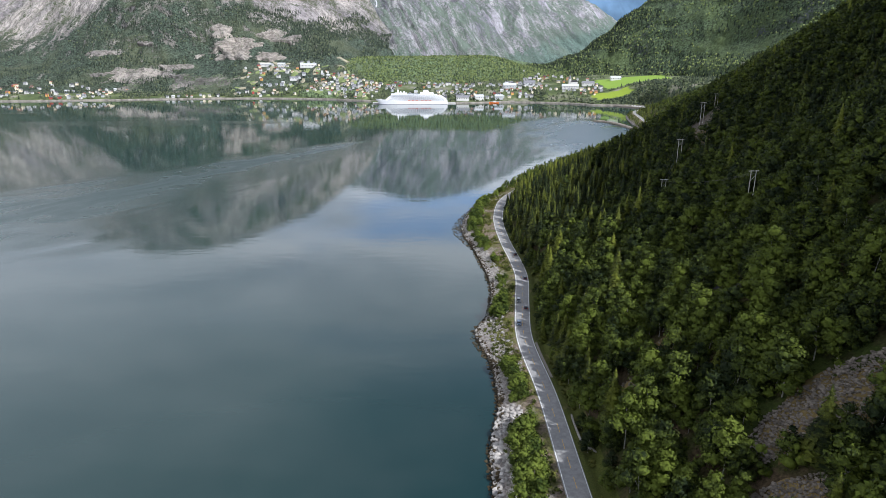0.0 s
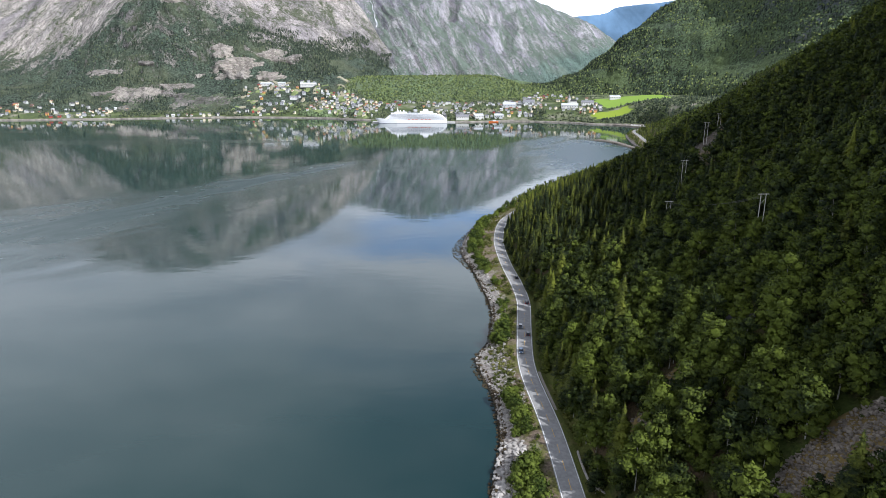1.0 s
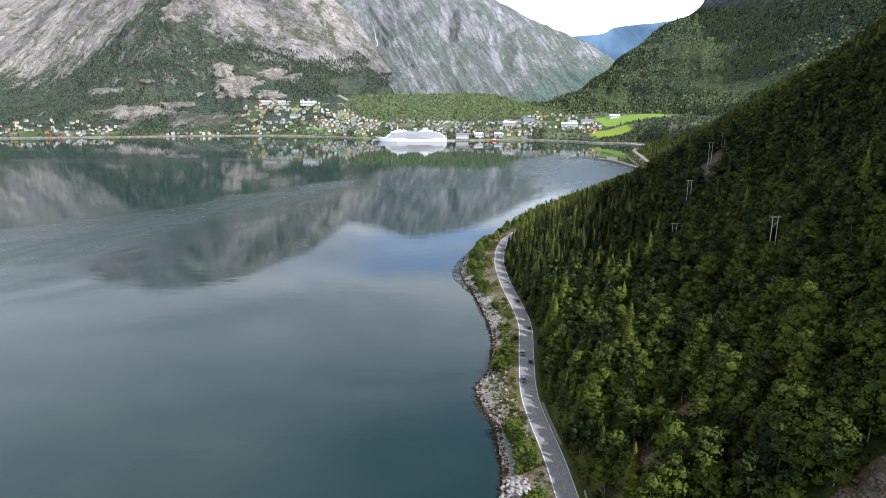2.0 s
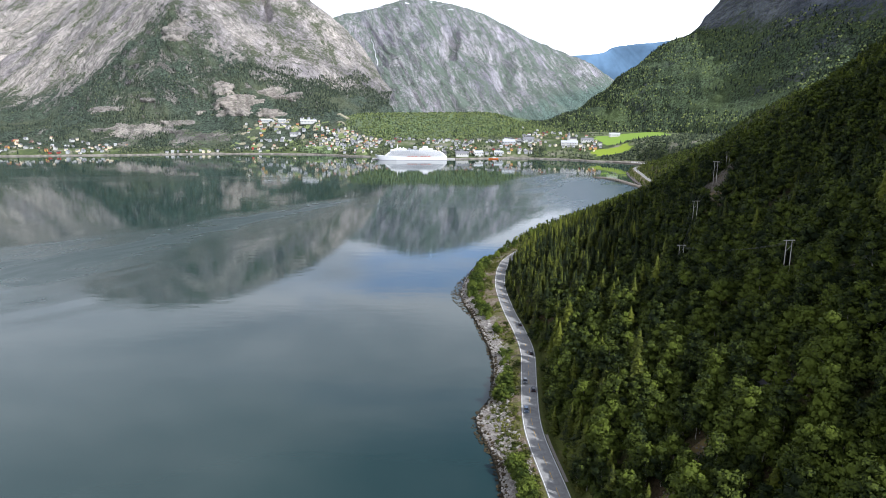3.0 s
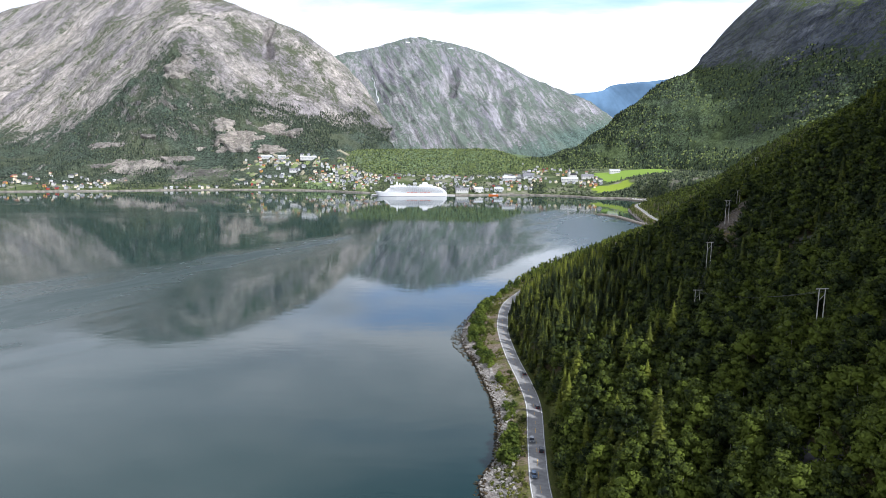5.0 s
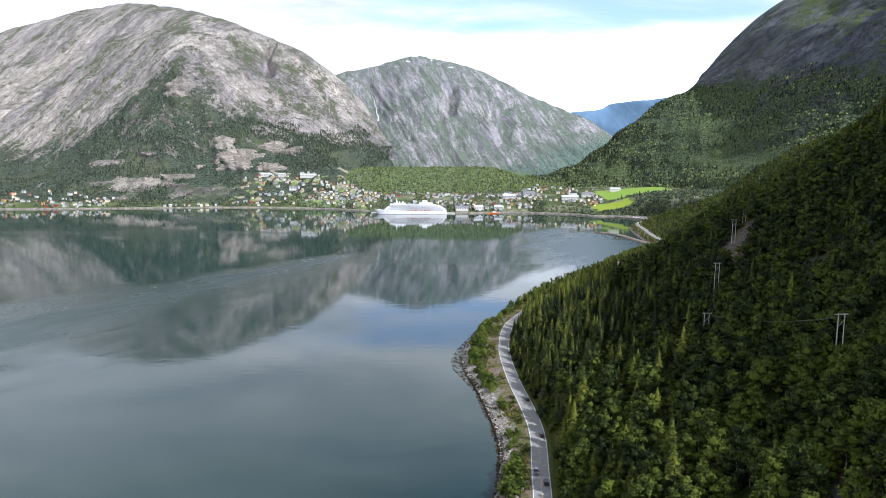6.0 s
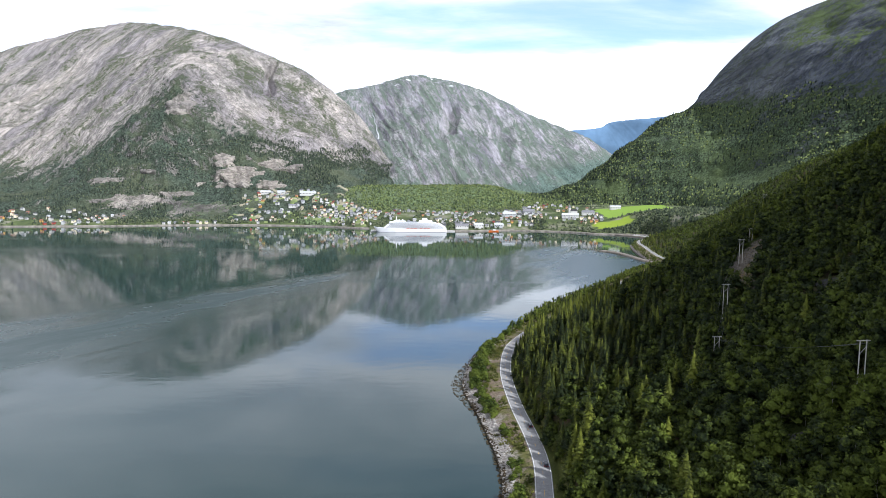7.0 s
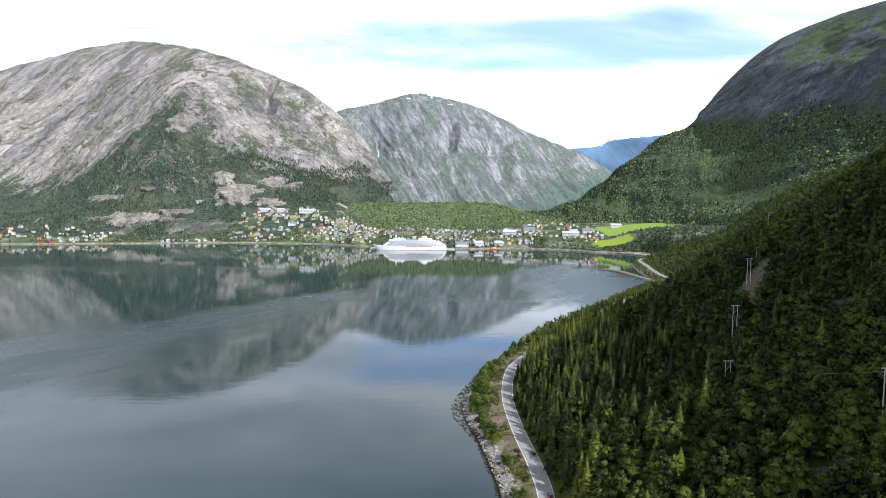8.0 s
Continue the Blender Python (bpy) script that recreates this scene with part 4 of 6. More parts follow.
def round_tree(height, spread, seed):
    """A small far leafy tree: an uneven lump of a dozen faces."""
    r = np.random.default_rng(seed)
    vs = [(0, 0, 0.1 * height)]
    for z, k in ((0.35, 1.0), (0.72, 0.8)):
        for s in range(5):
            a = 2 * math.pi * (s + 0.5 * (z > 0.5)) / 5
            q = spread * k * r.uniform(0.7, 1.25)
            vs.append((math.cos(a) * q, math.sin(a) * q, height * (z + r.uniform(-0.08, 0.08))))
    vs.append((0, 0, height))
    fs = [(0, 1 + (s + 1) % 5, 1 + s) for s in range(5)]
    for s in range(5):
        a, b, c, d = 1 + s, 1 + (s + 1) % 5, 6 + s, 6 + (s + 1) % 5
        fs += [(a, b, c), (b, d, c), (c, d, 11)]
    return np.array(vs), np.array(fs)


FAR_TREES = [cone_tree(11, 2.4, 1), cone_tree(13, 2.6, 2), cone_tree(8, 2.1, 3), round_tree(7.5, 3.2, 4), round_tree(6, 3.0, 5)]


def slope_wood(grid, count, seed, keep, share, label, rows=(0.0, 1.0), grow=1.0, leafy="far_leaf"):
    """Small trees over part of a mountainside."""
    r = np.random.default_rng(seed)
    nu, nv = grid.shape[:2]
    i = r.uniform(rows[0] * (nu - 2), rows[1] * (nu - 2), count)
    j = r.uniform(0, nv - 2, count)
    a, b = i.astype(int), j.astype(int)
    f, g = (i - a)[:, None], (j - b)[:, None]
    p = (grid[a, b] * (1 - g) + grid[a, b + 1] * g) * (1 - f) + (grid[a + 1, b] * (1 - g) + grid[a + 1, b + 1] * g) * f
    ok = keep(p[:, 0], p[:, 1], p[:, 2]) & (p[:, 2] > 3)
    p = p[ok]
    n = len(p)
    kinds = np.where(r.random(n) < share, r.integers(0, 3, n), r.integers(3, 5, n))
    fir = kinds < 3
    size, turn = r.uniform(0.6, 1.25, n) * grow, r.uniform(0, 6.28, n)
    p[:, 2] -= 0.8
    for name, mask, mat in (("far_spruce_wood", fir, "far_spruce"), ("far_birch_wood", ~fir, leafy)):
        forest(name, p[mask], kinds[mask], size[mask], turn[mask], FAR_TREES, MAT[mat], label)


def treeline(points):
    xs, hs = zip(*points)
    return lambda x, z, s: np.interp(x, xs, hs) + 190 * fractal(x, z * 1.7, 140, 4, s) - z


OUTCROPS = ((-989, 413, 48, 36), (-1000, 62, 95, 22), (-777, 43, 95, 20), (-964, 22, 45, 12), (-714, 150, 80, 40), (-1196, 130, 55, 14), (-909, 85, 55, 10), (-782, 205, 30, 26), (-600, 190, 34, 20), (-538, 180, 26, 14), (-1130, 60, 28, 8), (-840, 120, 24, 9), (-1030, 160, 30, 8), (-590, 120, 40, 12))
MAT["slab_rock"] = mountain_material("layered_pale_rock", [(-2100, 60), (0, 60)], (0.23, 0.21, 0.19), (0.33, 0.30, 0.265), -1030, 0.05, wood=(0.07, 0.09, 0.05), cover=-0.10, stain=(0.30, 0.275, 0.245))


def on_outcrop(x, z):
    hit = np.zeros(np.shape(x), bool)
    for cx, cz, ax, az in OUTCROPS:
        hit |= ((x - cx) / ax) ** 2 + ((z - cz) / az) ** 2 < 0.55 + 0.8 * fractal(x, z * 2, 30, 3, 57)
    return hit


def outcrop(cx, cz, ax, az):
    """A bare stepped rock slab that stands out of the wooded slope."""
    g = grid_left
    hit = ((g[..., 0] - cx) / ax) ** 2 + ((g[..., 2] - cz) / az) ** 2 < 2.2
    i, j = np.nonzero(hit & (np.arange(g.shape[0])[:, None] < g.shape[0] * 0.7))
    if len(i) < 4:
        return
    q = g[i.min():i.max() + 1, j.min():j.max() + 1]
    fine = np.stack([curve_through(q[..., k], int(q.shape[0] * 1.3)) for k in range(3)], -1)
    fine = np.stack([curve_through(fine[..., k].T, int(q.shape[1] * 1.3)).T for k in range(3)], -1)
    x, y, z = fine[..., 0], fine[..., 1], fine[..., 2]
    d = np.hypot((x - cx) / ax, (z - cz) / az) + 1.1 * fractal(x, z * 2.6, 38, 5, 58)
    out = np.clip(1.1 - d, -0.3, 0.45) * 15
    steps = np.abs(np.mod(z * 0.16 + 0.6 * fractal(x, z, 50, 2, 59), 1.0) - 0.5) * 4.0 * np.clip(out / 4, 0, 1)
    fine[..., 1] = y - out - steps
    fine[..., 2] = z + 0.35 * out
    ob = mesh_object("rock_outcrop", fine.reshape(-1, 3), grid_faces(*fine.shape[:2]), MAT["slab_rock"], True)
    tagged(ob, "pale layered bare rock slab standing out of the wooded slope", "rock", kind="structure")


for cx, cz, ax, az in OUTCROPS:
    outcrop(cx, cz, ax, az)

line_left = treeline([(-2100, 180), (-1607, 150), (-1298, 290), (-1030, 520), (-800, 330), (-580, 260), (-180, 240)])
slope_wood(grid_left, 34000, 5, lambda x, y, z: (line_left(x, z, 9) > 0) & ~on_outcrop(x, z) & (fractal(x, z * 2, 90, 4, 19) > -0.12) & ~((x > -680) & (z < 115) & (fractal(x, y, 60, 3, 23) > -0.15)), 0.85, "haze-greyed green woods on the lower slopes of the granite mountain", (0.06, 0.62), 0.85)
slope_wood(grid_terrace, 12000, 6, lambda x, y, z: z > 36, 0.15, "woods covering the terrace behind the village", (0.32, 0.85), 0.65, "sun_painted_leaf")
slope_wood(grid_right, 26000, 7, lambda x, y, z: (z < np.interp(x, [280, 900, 1000, 1100, 1500], [440, 420, 380, 300, 260]) + 60 * fractal(x, y, 160, 3, 8)) & (fractal(x, z * 1.5, 110, 4, 29) > -0.3), 0.6, "woods on the steep shelf of the eastern mountain", (0.08, 0.62), 0.85, "sun_painted_leaf")


# ---- stones ----
def stone_shape(seed, flat=0.75):
    """A rough stone of twenty faces."""
    r = np.random.default_rng(seed)
    bm = bmesh.new()
    bmesh.ops.create_icosphere(bm, subdivisions=1, radius=0.5)
    v = np.array([p.co[:] for p in bm.verts])
    f = np.array([[q.index for q in p.verts] for p in bm.faces])
    bm.free()
    v = v * r.uniform(0.7, 1.25, (len(v), 1)) * np.array([r.uniform(0.9, 1.4), r.uniform(0.8, 1.1), flat])
    return v, f


STONES = [stone_shape(s) for s in range(6)]


def stone_heap(name, xyz, size, seed, mat, label, singles=0):
    """Loose stones: the largest are objects of their own, the rest one mesh."""
    r = np.random.default_rng(seed)
    n = len(xyz)
    kinds, turn = r.integers(0, 6, n), r.uniform(0, 6.28, n)
    heap = tagged(new(name), label, "rocks")
    order = np.argsort(-size)
    big, rest = order[:singles], order[singles:]
    protos = {}
    for i in big:
        k = int(kinds[i])
        if k not in protos:
            ob = mesh_object("rock", *STONES[k], mat, False, heap)
            protos[k] = ob.data
        else:
            ob = new("rock", protos[k])
            ob.parent = heap
        ob.matrix_local = Matrix.LocRotScale(Vector(xyz[i]), Euler((r.uniform(-0.4, 0.4), r.uniform(-0.4, 0.4), turn[i])), (float(size[i]),) * 3)
    if len(rest):
        ob = forest("rubble", xyz[rest], kinds[rest], size[rest], turn[rest], STONES, mat, "")
        del ob["category"]
        ob.parent = heap
    return heap


def stone_material(name, dark, light, scale=1.2):
    m, nt, b = material(name, 0.9, 0.2)
    pos, _, island = place(nt)
    tree = node(nt, "ShaderNodeObjectInfo", out=5)
    f = noise_(nt, pos, scale, 6.0, 0.7)
    fac = math_(nt, "ADD", math_(nt, "MULTIPLY", f, 0.7), math_(nt, "MULTIPLY", math_(nt, "ADD", island, tree), 0.3))
    nt.links.new(ramp(nt, fac, (0.3, dark), (0.85, light)), b.inputs["Base Color"])
    bump(nt, b, f, 0.6, 0.2)
    return m


MAT["pale_stone"] = stone_material("pale_riprap", (0.14, 0.13, 0.115), (0.40, 0.375, 0.34))
MAT["weed_stone"] = stone_material("weed_covered_stone", (0.010, 0.009, 0.006), (0.062, 0.045, 0.022))
MAT["grey_stone"] = stone_material("lichen_grey_stone", (0.058, 0.049, 0.039), (0.21, 0.182, 0.150))

r = np.random.default_rng(77)
n = 7000
y = r.uniform(80, 500, n)
band = np.interp(y, [70, 147, 192, 223, 265, 288, 357, 427, 456, 495], [8, 8, 8, 11, 11, 6.5, 6, 3, 1.5, 1])
x = shore_x(y) + 0.5 + band * r.random(n) ** 1.3
keep = (fractal(x, y, 14, 3, 15) > -0.35) & ((y < 395) | (r.random(n) < 0.25))
x, y = x[keep], y[keep]
size = 0.3 + np.where(y < 190, 1.7, 1.1) * r.random(len(x)) ** 2.6
stone_heap("shore_rocks", np.stack([x, y, bank_z(x, y) + size * 0.12], 1), size, 5, MAT["pale_stone"], "pale grey boulders piled along the shore", 300)
n = 3800
y = r.uniform(70, 710, n)
wide = np.interp(y, [60, 223, 256, 286, 386, 427, 450, 486, 710], [3.2, 3.2, 4.5, 3, 3.5, 9, 8, 4, 2.5])
x = shore_x(y) + 2.2 - wide * r.random(n) ** 1.2
size = 0.4 + 1.1 * r.random(n) ** 2
stone_heap("weed_rocks", np.stack([x, y, np.maximum(bank_z(x, y), -0.12 * size) + 0.1 * size], 1), size, 6, MAT["weed_stone"], "dark wet rocks covered in seaweed at the waterline", 150)

# screes on the slope
r = np.random.default_rng(79)
pts = []
for cx, cy, ax, ay in SCREES:
    k = int(min(5600, (34 if cy < 130 else 12) * ax * ay + 90))
    pts.append(np.stack([cx + ax * 1.1 * r.uniform(-1, 1, k), cy + ay * 1.1 * r.uniform(-1, 1, k)], 1))
pts = np.concatenate(pts)
pts = pts[on_scree(pts[:, 0], pts[:, 1])]
size = 0.28 + 0.85 * r.random(len(pts)) ** 2.6
stone_heap("scree", np.stack([pts[:, 0], pts[:, 1], bank_z(pts[:, 0], pts[:, 1]) + 0.40 + size * 0.2], 1), size, 8, MAT["grey_stone"], "grey lichened boulders of an open scree in the woods", 300)

MAT["scree_bed"] = stone_material("mossy_rubble", (0.050, 0.036, 0.010), (0.17, 0.125, 0.048), 0.8)
for cx, cy, ax, ay in SCREES:
    n = 20
    u, v = np.meshgrid(np.linspace(-1, 1, n), np.linspace(-1, 1, n))
    k = np.maximum(np.abs(u), np.abs(v)) / np.maximum(np.hypot(u, v), 1e-6)
    x, y = cx + u * k * ax * 1.05, cy + v * k * ay * 1.05
    rim = np.maximum(np.abs(u), np.abs(v))
    z = bank_z(x, y) + 0.45 + 0.35 * fractal(x, y, 4, 3, 9) - 1.6 * np.clip((rim + 0.5 * fractal(x, y, 7, 2, 10) - 0.6) / 0.4, 0, 1.5) ** 2
    ob = mesh_object("rubble_bed", np.stack([x, y, z], -1).reshape(-1, 3), grid_faces(n, n), MAT["scree_bed"], True)
    tagged(ob, "brown mossy rubble under the open scree", "ground", kind="structure")

# ---- shrubs on the shore strip ----
MAT["shrub"] = leaf_material("shrub_leaves", (0.024, 0.040, 0.006), (0.125, 0.158, 0.024))
SHRUBS = [tree_thing("shrub", broadleaf_crown(h, sp, 9, 260, 0.25, s), trunk_shape(h * 0.6, 0.06, 3, s, 4), (MAT["bark"], MAT["shrub"]), "bright green leafy shrub between road and shore") for h, sp, s in ((3.4, 4.2, 11), (2.4, 3.4, 12), (4.6, 4.0, 13))]
r = np.random.default_rng(81)
spots = []
for y0, y1, u0, u1, k in ((105, 145, 0.38, 0.80, 26), (145, 180, 0.40, 0.82, 56), (193, 221, 0.40, 0.78, 40), (265, 292, 0.28, 0.75, 40), (305, 326, 0.4, 0.7, 5), (345, 358, 0.5, 0.7, 4), (372, 427, 0.22, 0.6, 30), (427, 505, 0.25, 0.66, 60), (505, 560, 0.15, 0.6, 20), (560, 640, 0.1, 0.7, 10)):
    for _ in range(k):
        y = r.uniform(y0, y1)
        a, b = float(shore_x(y)), float(road_x(y)) - HALF - 1.5
        x = a + (b - a) * r.uniform(u0, u1)
        spots.append((x, y, r.uniform(0.6, 1.25) * (1.35 if y > 420 or 145 < y < 180 else 1.1)))
for i, (x, y, k) in enumerate(spots):
    proto = SHRUBS[i % 3]
    m = Matrix.LocRotScale(Vector((x, y, float(bank_z(x, y)) - 0.15)), Euler((0, 0, r.uniform(0, 6.28))), None)
    ob = proto if i < 3 else copy_thing(proto, m)
    if i < 3:
        ob.matrix_world = m
    ob.scale = (k, k, k)
    ob["group"] = "shrubs along the shore"
    ob["category"] = "shrub"

# grass tufts and low bushes on the strip and the verge
TUFTS = [broadleaf_crown(h, sp, 1, 12, 0.26, s) for h, sp, s in ((0.9, 1.5, 31), (0.6, 1.2, 32), (1.2, 1.6, 33))]
r = np.random.default_rng(83)
n = 3600
y = r.uniform(95, 640, n)
u = r.uniform(0.22, 0.98, n)
a, b = shore_x(y), road_x(y) - HALF - 0.9
x = np.where(r.random(n) < 0.75, a + (b - a) * u, road_x(y) + HALF + 2.5 + 7 * r.random(n) ** 1.5)
keep = fractal(x, y, 12, 3, 65) > -0.05
x, y = x[keep], y[keep]
n = len(x)
MAT["tuft"] = leaf_material("rough_grass_blades", (0.040, 0.052, 0.010), (0.150, 0.150, 0.036), 0.8)
forest("grass_tufts", np.stack([x, y, bank_z(x, y) - 0.1], 1), r.integers(0, 3, n), r.uniform(0.6, 1.5, n), r.uniform(0, 6.28, n), TUFTS, MAT["tuft"], "rough grass and low green bushes beside the road", "grass")

# ---- road markings ----
MAT["line_white"] = plain("white_road_paint", (0.62, 0.62, 0.60), 0.7, 0, 0.15, 1.5)
MAT["line_yellow"] = plain("yellow_road_paint", (0.62, 0.38, 0.06), 0.7, 0, 0.15, 1.5)
MAT["gravel"] = plain("grey_gravel", (0.20, 0.18, 0.15), 0.95, 0, 0.35, 2.5)


def on_road(y, off):
    dx = (road_x(y + 1) - road_x(y - 1)) / 2
    k = np.sqrt(1 + dx**2)
    return road_x(y) + off / k, y - off * dx / k


def stripe(name, y0, y1, off, wide, lift, mat, step=3.0, parent=None):
    ys = np.linspace(y0, y1, max(2, int((y1 - y0) / step) + 1))
    rows = []
    for o in (off - wide / 2, off + wide / 2):
        x, y = on_road(ys, o)
        rows.append(np.stack([x, y, road_z(ys) + 0.06 - 0.018 * abs(o) + lift], 1))
    v = np.stack(rows, 1)
    return mesh_object(name, v.reshape(-1, 3), grid_faces(len(ys), 2), mat, False, parent)


asphalt = bpy.data.objects["road"]
for side in (-1, 1):
    stripe("edge_line", -100, 1480, side * (HALF - 0.22), 0.20, 0.012, MAT["line_white"], parent=asphalt)
for y in np.arange(108, 640, 9.0):
    stripe("centre_dash", y, y + (5.2 if y < 290 else 3.2), 0.0, 0.13, 0.012, MAT["line_yellow"], parent=asphalt)
for y0, y1, off, wide in ((206, 236, HALF + 0.75, 1.0), (488, 520, HALF + 1.0, 1.5)):
    ob = stripe("gravel_layby", y0, y1, off, wide, 0.02, MAT["gravel"])
    tagged(ob, "grey gravel strip beside the road", "layby", kind="structure")


# ---- cars ----
def box(bm, lo, hi, taper=1.0, bevel=0.0):
    """A box whose top may be narrower than its foot."""
    made = bmesh.ops.create_cube(bm, size=1)["verts"]
    for v in made:
        k = taper if v.co.z > 0 else 1.0
        v.co = Vector(((lo[0] + hi[0]) / 2 + v.co.x * (hi[0] - lo[0]) * k, (lo[1] + hi[1]) / 2 + v.co.y * (hi[1] - lo[1]) * k, (lo[2] + hi[2]) / 2 + v.co.z * (hi[2] - lo[2])))
    if bevel:
        edges = list({e for v in made for e in v.link_edges})
        bmesh.ops.bevel(bm, geom=edges, offset=bevel, segments=2, affect="EDGES")


def cyl(bm, centre, radius, depth, axis="Z", sides=12):
    turn = {"Z": (0, 0, 0), "X": (0, 90, 0), "Y": (90, 0, 0)}[axis]
    bmesh.ops.create_cone(bm, cap_ends=True, segments=sides, radius1=radius, radius2=radius, depth=depth, matrix=pose(*centre, *turn))


MAT["glass_dark"] = plain("dark_car_glass", (0.02, 0.022, 0.025), 0.08, 0, 0.1, 1.0)
MAT["tyre"] = plain("black_rubber", (0.02, 0.02, 0.02), 0.9, 0, 0.2, 9.0)
MAT["rim"] = plain("grey_alloy", (0.45, 0.45, 0.46), 0.35, 0.9, 0.1, 9.0)
MAT["lamp_glass"] = plain("clear_lamp_glass", (0.75, 0.75, 0.72), 0.15, 0, 0.05, 9.0)
MAT["lamp_red"] = plain("red_lamp_glass", (0.45, 0.02, 0.02), 0.2, 0, 0.1, 9.0)


def paint(name, colour):
    m = plain(name, colour, 0.28, 0.3, 0.04, 2.0)
    m.node_tree.nodes["Principled BSDF"].inputs["Coat Weight"].default_value = 0.6
    return m


def car(colour, y, lane, label):
    """A hatchback, its nose along +y."""
    base = tagged(new("car"), label, "car", "cars on the road")
    body = bmesh.new()
    box(body, (-0.90, -2.15, 0.28), (0.90, 2.15, 0.92), 0.96, 0.16)
    shell = part("body", body, colour, base)
    roof = bmesh.new()
    box(roof, (-0.72, -1.70, 1.36), (0.72, 0.35, 1.48), 0.92, 0.05)
    part("roof", roof, colour, base)
    cab = bmesh.new()
    box(cab, (-0.84, -2.05, 0.88), (0.84, 1.05, 1.40), 0.80, 0.08)
    part("windows", cab, MAT["glass_dark"], base, "dark window glass")
    for sx in (-1, 1):
        for wy in (-1.35, 1.35):
            bm = bmesh.new()
            cyl(bm, (sx * 0.82, wy, 0.32), 0.32, 0.22, "X", 14)
            wheel = part("wheel", bm, MAT["tyre"], base)
            bm = bmesh.new()
            cyl(bm, (sx * 0.94, wy, 0.32), 0.20, 0.03, "X", 10)
            part("rim", bm, MAT["rim"], wheel)
        for wy, mat, nm in ((2.10, "lamp_glass", "headlight"), (-2.12, "lamp_red", "tail_light")):
            bm = bmesh.new()
            box(bm, (sx * 0.66 - 0.18, wy - 0.08, 0.62), (sx * 0.66 + 0.18, wy + 0.08, 0.78), 0.9, 0.03)
            part(nm, bm, MAT[mat], base)
        bm = bmesh.new()
        box(bm, (sx * 0.98 - 0.09, 0.55, 0.90), (sx * 0.98 + 0.09, 0.68, 1.02), 0.9, 0.03)
        part("mirror", bm, colour, base)
    x, yy = on_road(np.array([float(y)]), lane)
    dx = float(road_x(y + 2) - road_x(y - 2)) / 4
    heading = -math.degrees(math.atan(dx)) + (0 if lane > 0 else 180)
    base.matrix_world = pose(float(x[0]), float(yy[0]), float(road_z(y)) + 0.05, 0, 0, heading)


SILVER, BLACK, BLUE, GREY = paint("silver_paint", (0.42, 0.45, 0.50)), paint("black_paint", (0.012, 0.012, 0.014)), paint("blue_grey_paint", (0.09, 0.13, 0.19)), paint("grey_paint", (0.13, 0.14, 0.15))
car(BLUE, 254, -1.6, "blue-grey hatchback driving on the asphalt road")
car(BLACK, 273, 1.6, "black hatchback driving on the asphalt road")
car(GREY, 281, -1.6, "grey hatchback driving on the asphalt road")
car(BLACK, 314, 1.6, "black hatchback following along the asphalt road")
car(BLACK, 356, 1.6, "black hatchback ahead of the others along the asphalt road")


# ---- dark rock faces in the woods ----
MAT["dark_rock"] = stone_material("wet_dark_rock", (0.018, 0.018, 0.020), (0.075, 0.070, 0.072), 0.5)
for cx, cy, ax, ay in SLABS:
    n = 24
    u, v = np.meshgrid(np.linspace(-1, 1, n), np.linspace(-1, 1, n))
    x, y = cx + u * ax, cy + v * ay
    edge = np.clip(1.25 - np.hypot(u, v) * (1 + 0.3 * fractal(x, y, 4, 2, 5)), 0, 1) ** 0.5
    z = bank_z(x, y) - 0.8 + 2.2 * edge + 0.7 * fractal(x * 1.5, y, 4, 3, 8)
    ob = mesh_object("rock_face", np.stack([x, y, z], -1).reshape(-1, 3), grid_faces(n, n), MAT["dark_rock"])
    tagged(ob, "dark wet rock face open among the trees", "rock", kind="structure")

# the low wall of the stream under the road
MAT["concrete"] = plain("weathered_concrete", (0.28, 0.26, 0.23), 0.9, 0, 0.25, 0.8)
ys = np.linspace(160, 181, 15)
bend = 2.0 * np.sin((ys - 160) / 21 * 2.2)
rows = []
for off, z in ((0.0, -1.2), (0.0, 0.9), (0.45, 0.9), (0.45, -1.2)):
    x = road_x(ys) + HALF + 2.6 - bend * 0.4 + off + (ys < 166) * (166 - ys) * 0.5
    rows.append(np.stack([x, ys, road_z(ys) - 0.5 + z], 1))
v = np.stack(rows, 1)
ob = mesh_object("stream_wall", v.reshape(-1, 3), grid_faces(15, 4), MAT["concrete"])
tagged(ob, "low curved grey concrete wall beside the road ditch", "wall", kind="structure")


# a round-crowned tree by itself at the bend
bend_tree = copy_thing(LEAF_TREES[3], pose(65, 541, float(bank_z(65, 541)) - 0.2, 0, 0, 40))
bend_tree.scale = (0.95, 0.95, 0.95)
bend_tree["label"] = "round-crowned leafy tree alone on the shore beyond the bend"


# ---- far shore: heights of the land ----
X0, Y0, CELL = -2100.0, 1450.0, 6.0
NX, NY = 520, 240
LAND = np.full((NX, NY), -20.0)
for g in (grid_left, grid_terrace, grid_village, grid_right):
    fine = np.stack([curve_through(g[..., k], g.shape[0] * 2) for k in range(3)], -1)
    fine = np.stack([curve_through(fine[..., k].T, g.shape[1] * 2).T for k in range(3)], -1).reshape(-1, 3)
    i, j = ((fine[:, 0] - X0) / CELL).astype(int), ((fine[:, 1] - Y0) / CELL).astype(int)
    ok = (i >= 0) & (i < NX) & (j >= 0) & (j < NY)
    np.maximum.at(LAND, (i[ok], j[ok]), fine[ok, 2])


